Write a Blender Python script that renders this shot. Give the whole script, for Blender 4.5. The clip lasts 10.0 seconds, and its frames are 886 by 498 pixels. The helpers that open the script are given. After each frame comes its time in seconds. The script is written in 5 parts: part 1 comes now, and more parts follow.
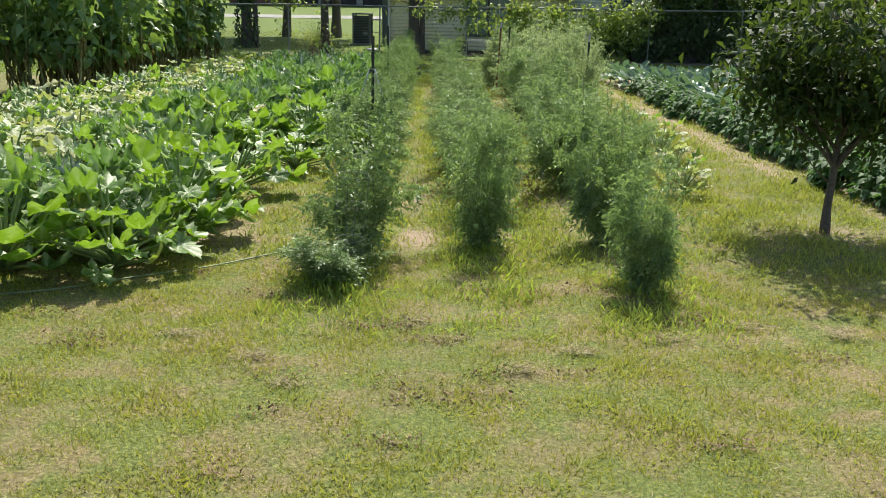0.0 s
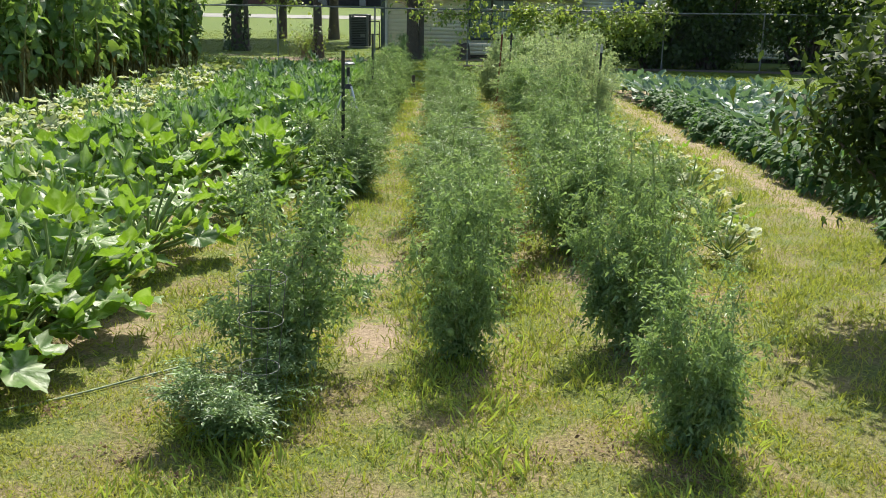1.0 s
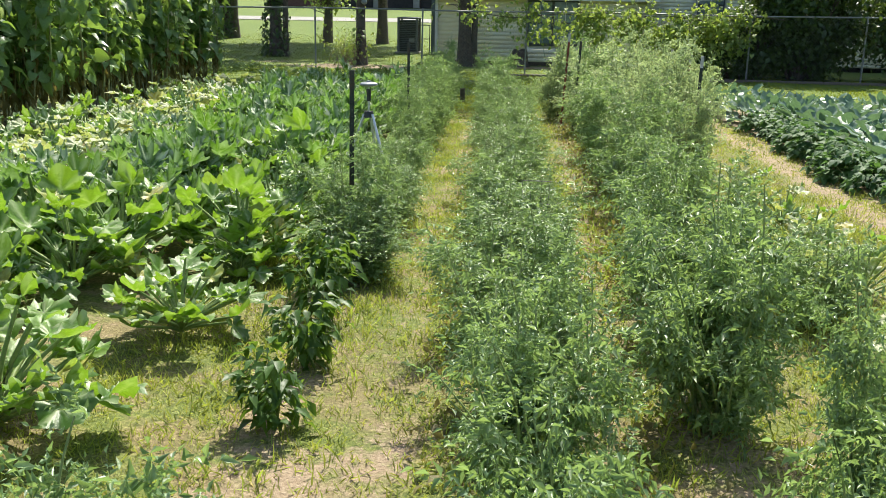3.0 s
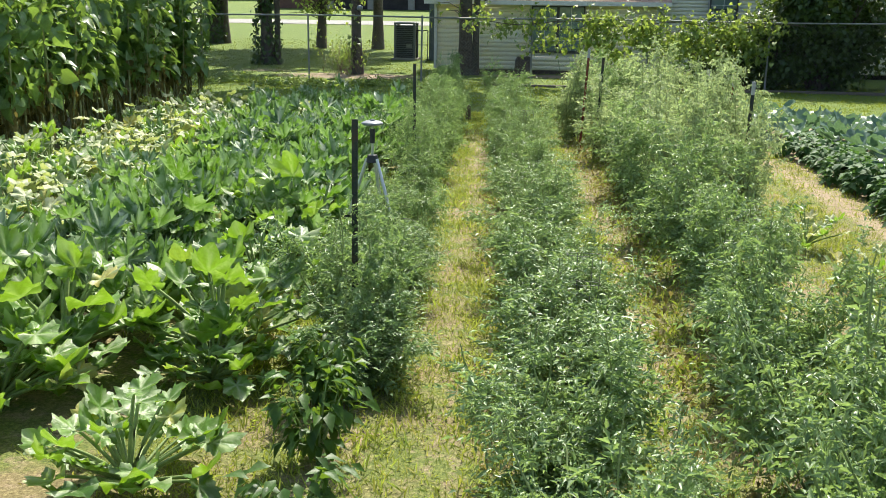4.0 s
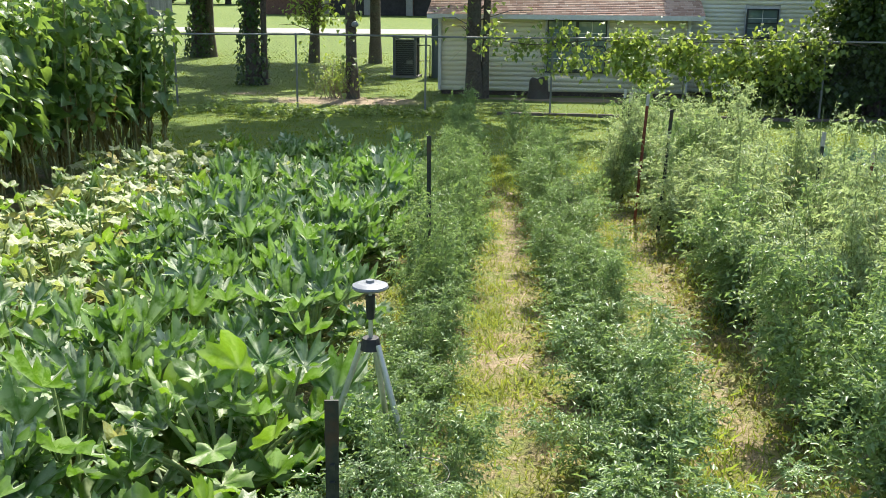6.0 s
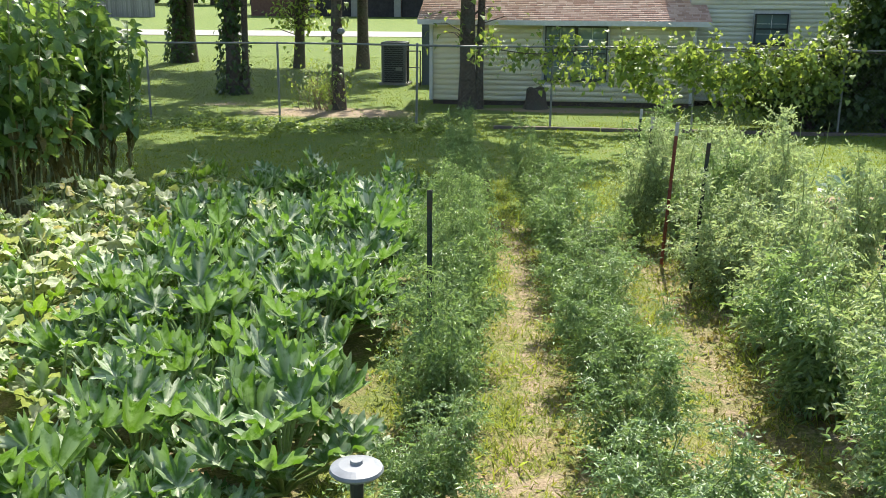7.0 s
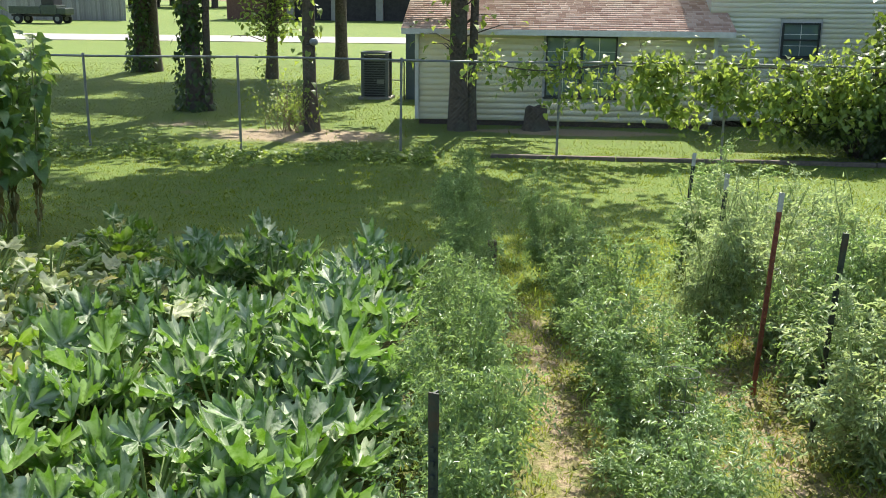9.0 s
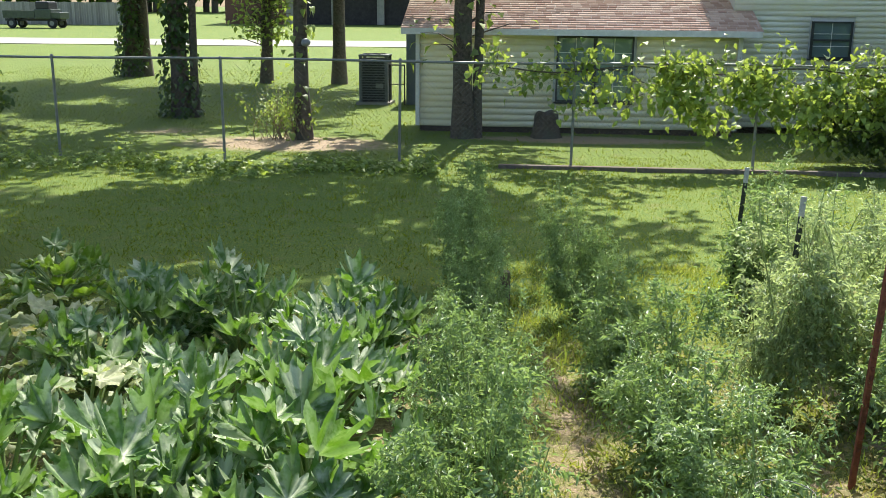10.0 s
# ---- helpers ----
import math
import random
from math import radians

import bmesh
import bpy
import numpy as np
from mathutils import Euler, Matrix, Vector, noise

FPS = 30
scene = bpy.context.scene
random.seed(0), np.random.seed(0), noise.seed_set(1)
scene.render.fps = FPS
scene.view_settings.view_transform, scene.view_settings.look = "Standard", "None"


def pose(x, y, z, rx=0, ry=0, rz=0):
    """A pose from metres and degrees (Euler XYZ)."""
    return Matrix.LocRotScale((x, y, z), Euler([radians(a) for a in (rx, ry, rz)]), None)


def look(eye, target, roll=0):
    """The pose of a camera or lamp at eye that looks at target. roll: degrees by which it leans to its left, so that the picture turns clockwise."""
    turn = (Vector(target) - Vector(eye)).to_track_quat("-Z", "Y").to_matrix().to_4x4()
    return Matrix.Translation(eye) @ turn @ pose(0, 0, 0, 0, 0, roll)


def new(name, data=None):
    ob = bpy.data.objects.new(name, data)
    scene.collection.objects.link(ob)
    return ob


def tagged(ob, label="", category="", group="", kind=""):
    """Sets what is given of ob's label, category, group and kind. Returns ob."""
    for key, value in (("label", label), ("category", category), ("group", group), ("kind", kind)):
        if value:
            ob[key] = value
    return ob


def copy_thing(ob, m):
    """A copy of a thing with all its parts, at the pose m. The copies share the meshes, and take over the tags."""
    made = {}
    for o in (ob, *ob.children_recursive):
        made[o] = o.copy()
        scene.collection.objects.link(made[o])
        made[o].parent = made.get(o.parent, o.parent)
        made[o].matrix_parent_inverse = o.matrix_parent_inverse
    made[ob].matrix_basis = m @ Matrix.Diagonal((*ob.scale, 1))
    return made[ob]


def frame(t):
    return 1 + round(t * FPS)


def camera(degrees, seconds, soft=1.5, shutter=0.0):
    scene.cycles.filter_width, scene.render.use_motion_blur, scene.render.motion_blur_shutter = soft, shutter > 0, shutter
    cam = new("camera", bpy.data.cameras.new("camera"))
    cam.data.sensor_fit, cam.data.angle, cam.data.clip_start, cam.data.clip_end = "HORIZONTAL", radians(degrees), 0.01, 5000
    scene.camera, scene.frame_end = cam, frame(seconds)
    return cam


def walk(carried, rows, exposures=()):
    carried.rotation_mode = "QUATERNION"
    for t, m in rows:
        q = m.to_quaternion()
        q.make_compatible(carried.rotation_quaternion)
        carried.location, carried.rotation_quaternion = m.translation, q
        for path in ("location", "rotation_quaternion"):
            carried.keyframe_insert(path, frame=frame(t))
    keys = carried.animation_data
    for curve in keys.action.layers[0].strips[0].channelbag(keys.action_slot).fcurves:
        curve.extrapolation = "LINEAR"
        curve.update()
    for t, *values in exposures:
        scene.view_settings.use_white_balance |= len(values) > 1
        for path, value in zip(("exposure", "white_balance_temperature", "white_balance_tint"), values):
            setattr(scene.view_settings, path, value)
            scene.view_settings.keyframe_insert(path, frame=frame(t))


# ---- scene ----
cam = camera(50.0, 10.0, soft=0.8)
PATH = [
    (0, (0.98, -0.652, 1.944), (0.864, 1.281, 1.443), 0.9),
    (0.5, (1.029, 0.459, 1.994), (0.911, 2.391, 1.491), 1.1),
    (1, (1.095, 1.615, 2.048), (0.965, 3.546, 1.544), 1.0),
    (1.5, (1.103, 2.646, 2.117), (0.925, 4.571, 1.605), 1.1),
    (2, (1.083, 3.514, 2.045), (0.852, 5.435, 1.54), 1.2),
    (2.5, (1.042, 4.244, 1.996), (0.799, 6.164, 1.494), 1.0),
    (2.7, (0.994, 4.51, 1.999), (0.75, 6.43, 1.498), 1.0),
    (3.8, (0.549, 6.214, 2.165), (0.32, 8.136, 1.664), 0.9),
    (4, (0.477, 6.521, 2.212), (0.247, 8.443, 1.71), 0.8),
    (4.5, (0.291, 7.296, 2.317), (0.063, 9.219, 1.816), 0.7),
    (5, (0.103, 8.201, 2.398), (-0.122, 10.124, 1.899), 0.8),
    (5.5, (-0.039, 9.076, 2.491), (-0.265, 11.0, 1.992), 0.6),
    (6, (-0.188, 9.919, 2.585), (-0.414, 11.842, 2.085), 0.5),
    (6.2, (-0.246, 10.24, 2.629), (-0.474, 12.163, 2.126), 0.5),
    (7.3, (-0.586, 11.969, 2.759), (-0.776, 13.896, 2.259), 0.45),
    (7.5, (-0.654, 12.279, 2.77), (-0.838, 14.207, 2.272), 0.5),
    (8, (-0.765, 13.064, 2.828), (-0.933, 14.993, 2.33), 0.5),
    (8.5, (-0.853, 13.865, 2.838), (-1.019, 15.795, 2.342), 0.6),
    (9, (-0.946, 14.699, 2.831), (-1.112, 16.629, 2.335), 0.6),
    (9.5, (-0.991, 15.532, 2.764), (-1.166, 17.464, 2.276), 0.5),
    (10, (-1.099, 16.367, 2.664), (-1.271, 18.299, 2.179), 0.5),
]
walk(cam, [(t, look(eye, target, roll)) for t, eye, target, roll in PATH],
     exposures=[(0.0, 0.38), (1.5, 0.56), (3.0, 0.70), (5.0, 0.81), (7.5, 0.87), (10.0, 0.92)])

# ---- light ----
SUN_ELEVATION, SUN_AZIMUTH = radians(53), radians(7)   # azimuth from +y towards +x
world = bpy.data.worlds.new("sky")
scene.world = world
world.use_nodes = True
sky = world.node_tree.nodes.new("ShaderNodeTexSky")
sky.sky_type, sky.sun_disc = "NISHITA", False
sky.sun_elevation, sky.sun_rotation = SUN_ELEVATION, SUN_AZIMUTH
sky.air_density, sky.dust_density = 1.0, 2.5
world.node_tree.links.new(sky.outputs[0], world.node_tree.nodes["Background"].inputs[0])
world.node_tree.nodes["Background"].inputs[1].default_value = 0.135
to_sun = Vector((math.sin(SUN_AZIMUTH) * math.cos(SUN_ELEVATION), math.cos(SUN_AZIMUTH) * math.cos(SUN_ELEVATION), math.sin(SUN_ELEVATION)))
sun = new("sun", bpy.data.lights.new("sun", "SUN"))
sun.data.energy, sun.data.angle, sun.data.color = 5.0, radians(0.53), (1.0, 0.95, 0.85)
sun.matrix_world = look(to_sun * 60, (0, 0, 0))
scene.view_settings.exposure = 0.72

rng = np.random.default_rng(7)


# ---- materials ----
def material(name):
    m = bpy.data.materials.new(name)
    m.use_nodes = True
    return m, m.node_tree.nodes, m.node_tree.links, m.node_tree.nodes["Principled BSDF"]


def ramp(nodes, links, source, stops):
    r = nodes.new("ShaderNodeValToRGB")
    while len(r.color_ramp.elements) < len(stops):
        r.color_ramp.elements.new(0.5)
    for e, (pos, col) in zip(r.color_ramp.elements, stops):
        e.position, e.color = pos, (*col, 1)
    links.new(source, r.inputs[0])
    return r.outputs[0]


def noise_tex(nodes, links, scale, detail=4, rough=0.6, coords=None):
    n = nodes.new("ShaderNodeTexNoise")
    n.inputs["Scale"].default_value, n.inputs["Detail"].default_value, n.inputs["Roughness"].default_value = scale, detail, rough
    if coords is not None:
        links.new(coords, n.inputs["Vector"])
    return n.outputs["Fac"]


def mixed(nodes, links, fac, a, b, mode="MIX"):
    n = nodes.new("ShaderNodeMix")
    n.data_type, n.blend_type = "RGBA", mode
    for socket, v in ((n.inputs[0], fac), (n.inputs[6], a), (n.inputs[7], b)):
        if isinstance(v, (int, float)):
            socket.default_value = v
        elif isinstance(v, tuple):
            socket.default_value = (*v, 1)
        else:
            links.new(v, socket)
    return n.outputs[2]


def bump(nodes, links, bsdf, height, strength=0.3, distance=0.02):
    b = nodes.new("ShaderNodeBump")
    b.inputs["Strength"].default_value, b.inputs["Distance"].default_value = strength, distance
    links.new(height, b.inputs["Height"])
    links.new(b.outputs[0], bsdf.inputs["Normal"])


def leaf_material(name, dark, light, through_light, rough=0.45, share=0.4, per_object=False, odd=None, silver_sheen=None, spec=0.5):
    """Two-sided leaf: a glossy face over a body that lets sunlight through."""
    m, nodes, links, bsdf = material(name)
    if per_object:
        rand = nodes.new("ShaderNodeObjectInfo").outputs["Random"]
    else:
        rand = nodes.new("ShaderNodeNewGeometry").outputs["Random Per Island"]
    stops = [(0.0, dark), (0.75, light)]
    if odd:
        stops = [(0.0, dark), (0.72, light), (0.9, light), (0.97, odd)]
    col = ramp(nodes, links, rand, stops)
    pos = nodes.new("ShaderNodeNewGeometry").outputs["Position"]
    spot = noise_tex(nodes, links, 35, 3, 0.6, pos)
    col = mixed(nodes, links, 0.5, col, ramp(nodes, links, spot, [(0.3, (0.25, 0.25, 0.25)), (0.7, (0.8, 0.8, 0.8))]), "OVERLAY")
    # Silver mottling and sky sheen, both painted as pale patches near the lobe axes.
    if silver_sheen:
        uv = nodes.new("ShaderNodeTexCoord").outputs["UV"]
        sep = nodes.new("ShaderNodeSeparateXYZ")
        links.new(uv, sep.inputs[0])
        mask = ramp(nodes, links, sep.outputs[0], [(0.0, (1, 1, 1)), (silver_sheen[1], (0, 0, 0))])
        blot = ramp(nodes, links, noise_tex(nodes, links, 11, 3, 0.55, pos), [(0.38, (0, 0, 0)), (0.54, (1, 1, 1))])
        patch = mixed(nodes, links, 1.0, mask, blot, "MULTIPLY")
        col = mixed(nodes, links, patch, col, silver_sheen[0])
    links.new(col, bsdf.inputs["Base Color"])
    bsdf.inputs["Roughness"].default_value = rough
    bsdf.inputs["Specular IOR Level"].default_value = spec
    bump(nodes, links, bsdf, spot, 0.35 if silver_sheen else 0.25, 0.015 if silver_sheen else 0.01)
    tr = nodes.new("ShaderNodeBsdfTranslucent")
    tcol = mixed(nodes, links, 0.6, through_light, col, "MIX")
    links.new(mixed(nodes, links, 0.5, tcol, through_light), tr.inputs[0])
    mix = nodes.new("ShaderNodeMixShader")
    mix.inputs[0].default_value = share
    links.new(bsdf.outputs[0], mix.inputs[1])
    links.new(tr.outputs[0], mix.inputs[2])
    links.new(mix.outputs[0], nodes["Material Output"].inputs[0])
    return m


def surface(name, dark, light, scale, rough=0.8, detail=5, bumpy=0.3, metal=0.0, stain=None, distance=0.01):
    """Opaque material with grain at one scale and stains at a coarser one."""
    m, nodes, links, bsdf = material(name)
    pos = nodes.new("ShaderNodeTexCoord").outputs["Object"]
    n = noise_tex(nodes, links, scale, detail, 0.65, pos)
    col = ramp(nodes, links, n, [(0.3, dark), (0.7, light)])
    if stain:
        big = noise_tex(nodes, links, stain[1], 4, 0.6, pos)
        col = mixed(nodes, links, ramp(nodes, links, big, [(0.5, (0, 0, 0)), (0.68, (0.8, 0.8, 0.8))]), col, stain[0])
    links.new(col, bsdf.inputs["Base Color"])
    bsdf.inputs["Roughness"].default_value, bsdf.inputs["Metallic"].default_value = rough, metal
    if bumpy:
        bump(nodes, links, bsdf, n, bumpy, distance)
    return m


def pieces_material(name, stops, scale, rough=0.8, island=False):
    """For boards and shingles: each piece a shade of its own, with grain."""
    m, nodes, links, bsdf = material(name)
    rand = nodes.new("ShaderNodeNewGeometry").outputs["Random Per Island"] if island else nodes.new("ShaderNodeObjectInfo").outputs["Random"]
    col = ramp(nodes, links, rand, stops)
    pos = nodes.new("ShaderNodeNewGeometry").outputs["Position"]
    n = noise_tex(nodes, links, scale, 5, 0.65, pos)
    col = mixed(nodes, links, 0.45, col, ramp(nodes, links, n, [(0.25, (0.3, 0.3, 0.3)), (0.75, (0.7, 0.7, 0.7))]), "OVERLAY")
    links.new(col, bsdf.inputs["Base Color"])
    bsdf.inputs["Roughness"].default_value = rough
    bump(nodes, links, bsdf, n, 0.3, 0.006)
    return m


TOMATO_LEAF = leaf_material("tomato_leaf", (0.07, 0.145, 0.058), (0.255, 0.37, 0.165), (0.37, 0.53, 0.11), 0.40, 0.38, spec=0.6)
# Paler tomato leaf: strong sun put into its colour, plus a few yellow leaflets.
SUNSTRUCK_LEAF = leaf_material("sunstruck_tomato_leaf", (0.15, 0.225, 0.11), (0.40, 0.50, 0.28), (0.50, 0.62, 0.20), 0.45, 0.44, False, (0.42, 0.39, 0.18), spec=0.55)
TOMATO_STEM = surface("tomato_stem", (0.16, 0.23, 0.07), (0.30, 0.36, 0.13), 60, 0.6)
ZUCCHINI_LEAF = leaf_material("zucchini_leaf", (0.03, 0.085, 0.022), (0.095, 0.195, 0.045), (0.20, 0.42, 0.010), 0.5, 0.30, True, None, ((0.53, 0.60, 0.42), 1.0), 0.4)
SQUASH_LEAF = leaf_material("squash_leaf", (0.035, 0.10, 0.02), (0.15, 0.275, 0.05), (0.30, 0.52, 0.012), 0.42, 0.38, True, (0.45, 0.42, 0.12), ((0.42, 0.50, 0.27), 0.65), 0.5)
# Yellowish leaf; its whitish patches are sheen put into the colour.
PALE_LEAF = leaf_material("pale_squash_leaf", (0.14, 0.24, 0.06), (0.46, 0.50, 0.28), (0.50, 0.58, 0.10), 0.5, 0.38, True, (0.46, 0.40, 0.10), ((0.52, 0.55, 0.38), 0.55), 0.45)
VINE_STEM = surface("squash_stem", (0.16, 0.24, 0.07), (0.27, 0.34, 0.12), 40, 0.55)
PEPPER_LEAF = leaf_material("pepper_leaf", (0.03, 0.075, 0.015), (0.065, 0.14, 0.025), (0.26, 0.42, 0.03), 0.45, 0.34, spec=0.3)
SUNFLOWER_LEAF = leaf_material("sunflower_leaf", (0.06, 0.135, 0.04), (0.17, 0.28, 0.095), (0.34, 0.52, 0.06), 0.40, 0.38, False, (0.34, 0.42, 0.10), spec=0.6)
DRY_LEAF = leaf_material("withered_leaf", (0.12, 0.11, 0.035), (0.24, 0.21, 0.07), (0.34, 0.28, 0.07), 0.7, 0.3)
BROWN_LITTER = leaf_material("brown_litter", (0.08, 0.055, 0.03), (0.26, 0.17, 0.09), (0.25, 0.16, 0.06), 0.8, 0.15)
STALK = surface("sunflower_stalk", (0.19, 0.23, 0.08), (0.36, 0.37, 0.17), 30, 0.7)
BEAN_LEAF = leaf_material("bean_leaf", (0.03, 0.09, 0.03), (0.08, 0.16, 0.05), (0.16, 0.32, 0.05), 0.6, 0.3, spec=0.3)
KALE_LEAF = leaf_material("kale_leaf", (0.07, 0.15, 0.10), (0.15, 0.24, 0.16), (0.2, 0.34, 0.10), 0.42, 0.25)
TREE_LEAF = leaf_material("fruit_tree_leaf", (0.018, 0.042, 0.012), (0.045, 0.08, 0.02), (0.16, 0.24, 0.025), 0.6, 0.3, spec=0.3)
SHADE_LEAF = leaf_material("shade_tree_leaf", (0.035, 0.08, 0.02), (0.08, 0.14, 0.03), (0.25, 0.4, 0.04), 0.4, 0.3)
GRAPE_LEAF = leaf_material("grape_leaf", (0.045, 0.10, 0.025), (0.28, 0.37, 0.11), (0.52, 0.66, 0.08), 0.5, 0.40)
HEDGE_LEAF = leaf_material("hedge_leaf", (0.02, 0.05, 0.015), (0.055, 0.10, 0.025), (0.22, 0.34, 0.035), 0.45, 0.3)
GRASS = leaf_material("grass_blade", (0.08, 0.12, 0.02), (0.35, 0.40, 0.08), (0.54, 0.60, 0.07), 0.6, 0.38, False, (0.42, 0.32, 0.10))
MOWN_GRASS = leaf_material("mown_grass_blade", (0.11, 0.14, 0.025), (0.37, 0.39, 0.075), (0.56, 0.58, 0.07), 0.65, 0.4, False, (0.42, 0.32, 0.14))
LAWN_GRASS = leaf_material("lawn_grass_blade", (0.045, 0.115, 0.014), (0.205, 0.275, 0.03), (0.44, 0.49, 0.02), 0.7, 0.38, False, (0.33, 0.31, 0.09), spec=0.2)
PATH_GRASS = leaf_material("path_grass_blade", (0.15, 0.20, 0.035), (0.33, 0.41, 0.10), (0.48, 0.58, 0.10), 0.6, 0.4, False, (0.45, 0.40, 0.18))
LUSH_GRASS = leaf_material("lush_grass_blade", (0.10, 0.18, 0.03), (0.32, 0.42, 0.08), (0.54, 0.66, 0.07), 0.55, 0.4)
BARK = surface("bark", (0.025, 0.02, 0.015), (0.16, 0.125, 0.095), 14, 0.9, 8, 0.8, 0.0, ((0.09, 0.10, 0.07), 1.5), 0.03)
YOUNG_BARK = surface("young_bark", (0.07, 0.055, 0.045), (0.17, 0.14, 0.11), 30, 0.85, 6, 0.5)
GALVANISED = surface("galvanised_steel", (0.17, 0.18, 0.17), (0.29, 0.30, 0.28), 20, 0.55, 4, 0.05, 0.3)
CAGE_WIRE = surface("weathered_wire", (0.10, 0.10, 0.095), (0.20, 0.20, 0.19), 20, 0.6, 4, 0.05, 0.3)
POST_PAINT = surface("dark_post_paint", (0.02, 0.03, 0.025), (0.05, 0.06, 0.05), 30, 0.6, 5, 0.2, 0.2, ((0.10, 0.05, 0.03), 6))
POST_TIP = surface("pale_post_tip", (0.32, 0.32, 0.30), (0.50, 0.50, 0.47), 30, 0.6)
RUST = surface("rusty_red_paint", (0.15, 0.045, 0.03), (0.30, 0.09, 0.055), 25, 0.75, 6, 0.3, 0.1, ((0.10, 0.05, 0.03), 8))
PLASTIC_WHITE = surface("white_plastic", (0.19, 0.205, 0.22), (0.27, 0.29, 0.31), 12, 0.4, 3, 0.02)
ALUMINIUM = surface("tripod_aluminium", (0.50, 0.51, 0.52), (0.65, 0.66, 0.67), 18, 0.35, 3, 0.03, 0.7)
BLACK_PLASTIC = surface("black_plastic", (0.015, 0.015, 0.016), (0.035, 0.035, 0.038), 25, 0.5, 3, 0.05)
HOSE = surface("garden_hose", (0.15, 0.20, 0.10), (0.25, 0.31, 0.17), 20, 0.5, 4, 0.1)
SIDING = pieces_material("cream_siding", [(0.0, (0.90, 0.82, 0.57)), (1.0, (0.93, 0.87, 0.64))], 6, 0.55)
WING_SIDING = pieces_material("pale_siding", [(0.0, (0.90, 0.87, 0.70)), (1.0, (0.93, 0.91, 0.76))], 6, 0.55)
TRIM = surface("white_trim", (0.62, 0.62, 0.57), (0.76, 0.76, 0.72), 9, 0.55, 4, 0.05)
SHINGLE = pieces_material("roof_shingle", [(0.0, (0.44, 0.27, 0.20)), (0.5, (0.58, 0.39, 0.30)), (1.0, (0.70, 0.52, 0.42))], 60, 0.95, True)
BRICK_SKIRT = surface("dark_foundation", (0.05, 0.035, 0.03), (0.12, 0.085, 0.07), 10, 0.9, 6, 0.5)
FRAME_DARK = surface("dark_window_frame", (0.02, 0.025, 0.025), (0.05, 0.055, 0.055), 20, 0.5, 3, 0.05)
BLUE_GREY = surface("blue_grey_paint", (0.085, 0.11, 0.12), (0.13, 0.16, 0.17), 8, 0.7, 5, 0.2)
TIMBER = surface("weathered_timber", (0.09, 0.07, 0.055), (0.20, 0.165, 0.13), 16, 0.9, 7, 0.6)
GREY_FENCE = pieces_material("grey_fence_board", [(0.0, (0.22, 0.21, 0.20)), (1.0, (0.36, 0.35, 0.33))], 10, 0.9)
CONCRETE = surface("concrete_drive", (0.24, 0.235, 0.21), (0.34, 0.33, 0.29), 3, 0.9, 8, 0.3)
BRICK_FAR = surface("brown_brick", (0.11, 0.055, 0.04), (0.20, 0.11, 0.085), 8, 0.9, 6, 0.3)
DARK_INSIDE = surface("dark_opening_inside", (0.02, 0.018, 0.018), (0.045, 0.04, 0.04), 3, 0.8, 4, 0.1)
METAL_BODY = surface("condenser_casing", (0.10, 0.11, 0.11), (0.18, 0.19, 0.185), 14, 0.5, 4, 0.1, 0.4)
TRUCK_PAINT = surface("faded_green_paint", (0.035, 0.05, 0.035), (0.07, 0.09, 0.065), 5, 0.45, 4, 0.05)
TYRE = surface("tyre_rubber", (0.015, 0.015, 0.015), (0.03, 0.03, 0.03), 30, 0.8)
SOIL_CLOD = surface("dry_clod", (0.16, 0.12, 0.075), (0.32, 0.25, 0.16), 25, 0.95, 6, 0.5)
STRAW = leaf_material("straw", (0.22, 0.19, 0.09), (0.40, 0.33, 0.18), (0.4, 0.33, 0.15), 0.7, 0.2)
FRUIT = surface("green_tomato", (0.20, 0.30, 0.08), (0.32, 0.42, 0.14), 10, 0.3, 3, 0.02)

GLASS, g_nodes, g_links, g_bsdf = material("window_glass")
# Grey-teal base puts part of the sky's reflection into the pane colour.
g_bsdf.inputs["Base Color"].default_value = (0.22, 0.30, 0.30, 1)
g_bsdf.inputs["Roughness"].default_value, g_bsdf.inputs["IOR"].default_value = 0.04, 1.5
g_bsdf.inputs["Metallic"].default_value = 0.4


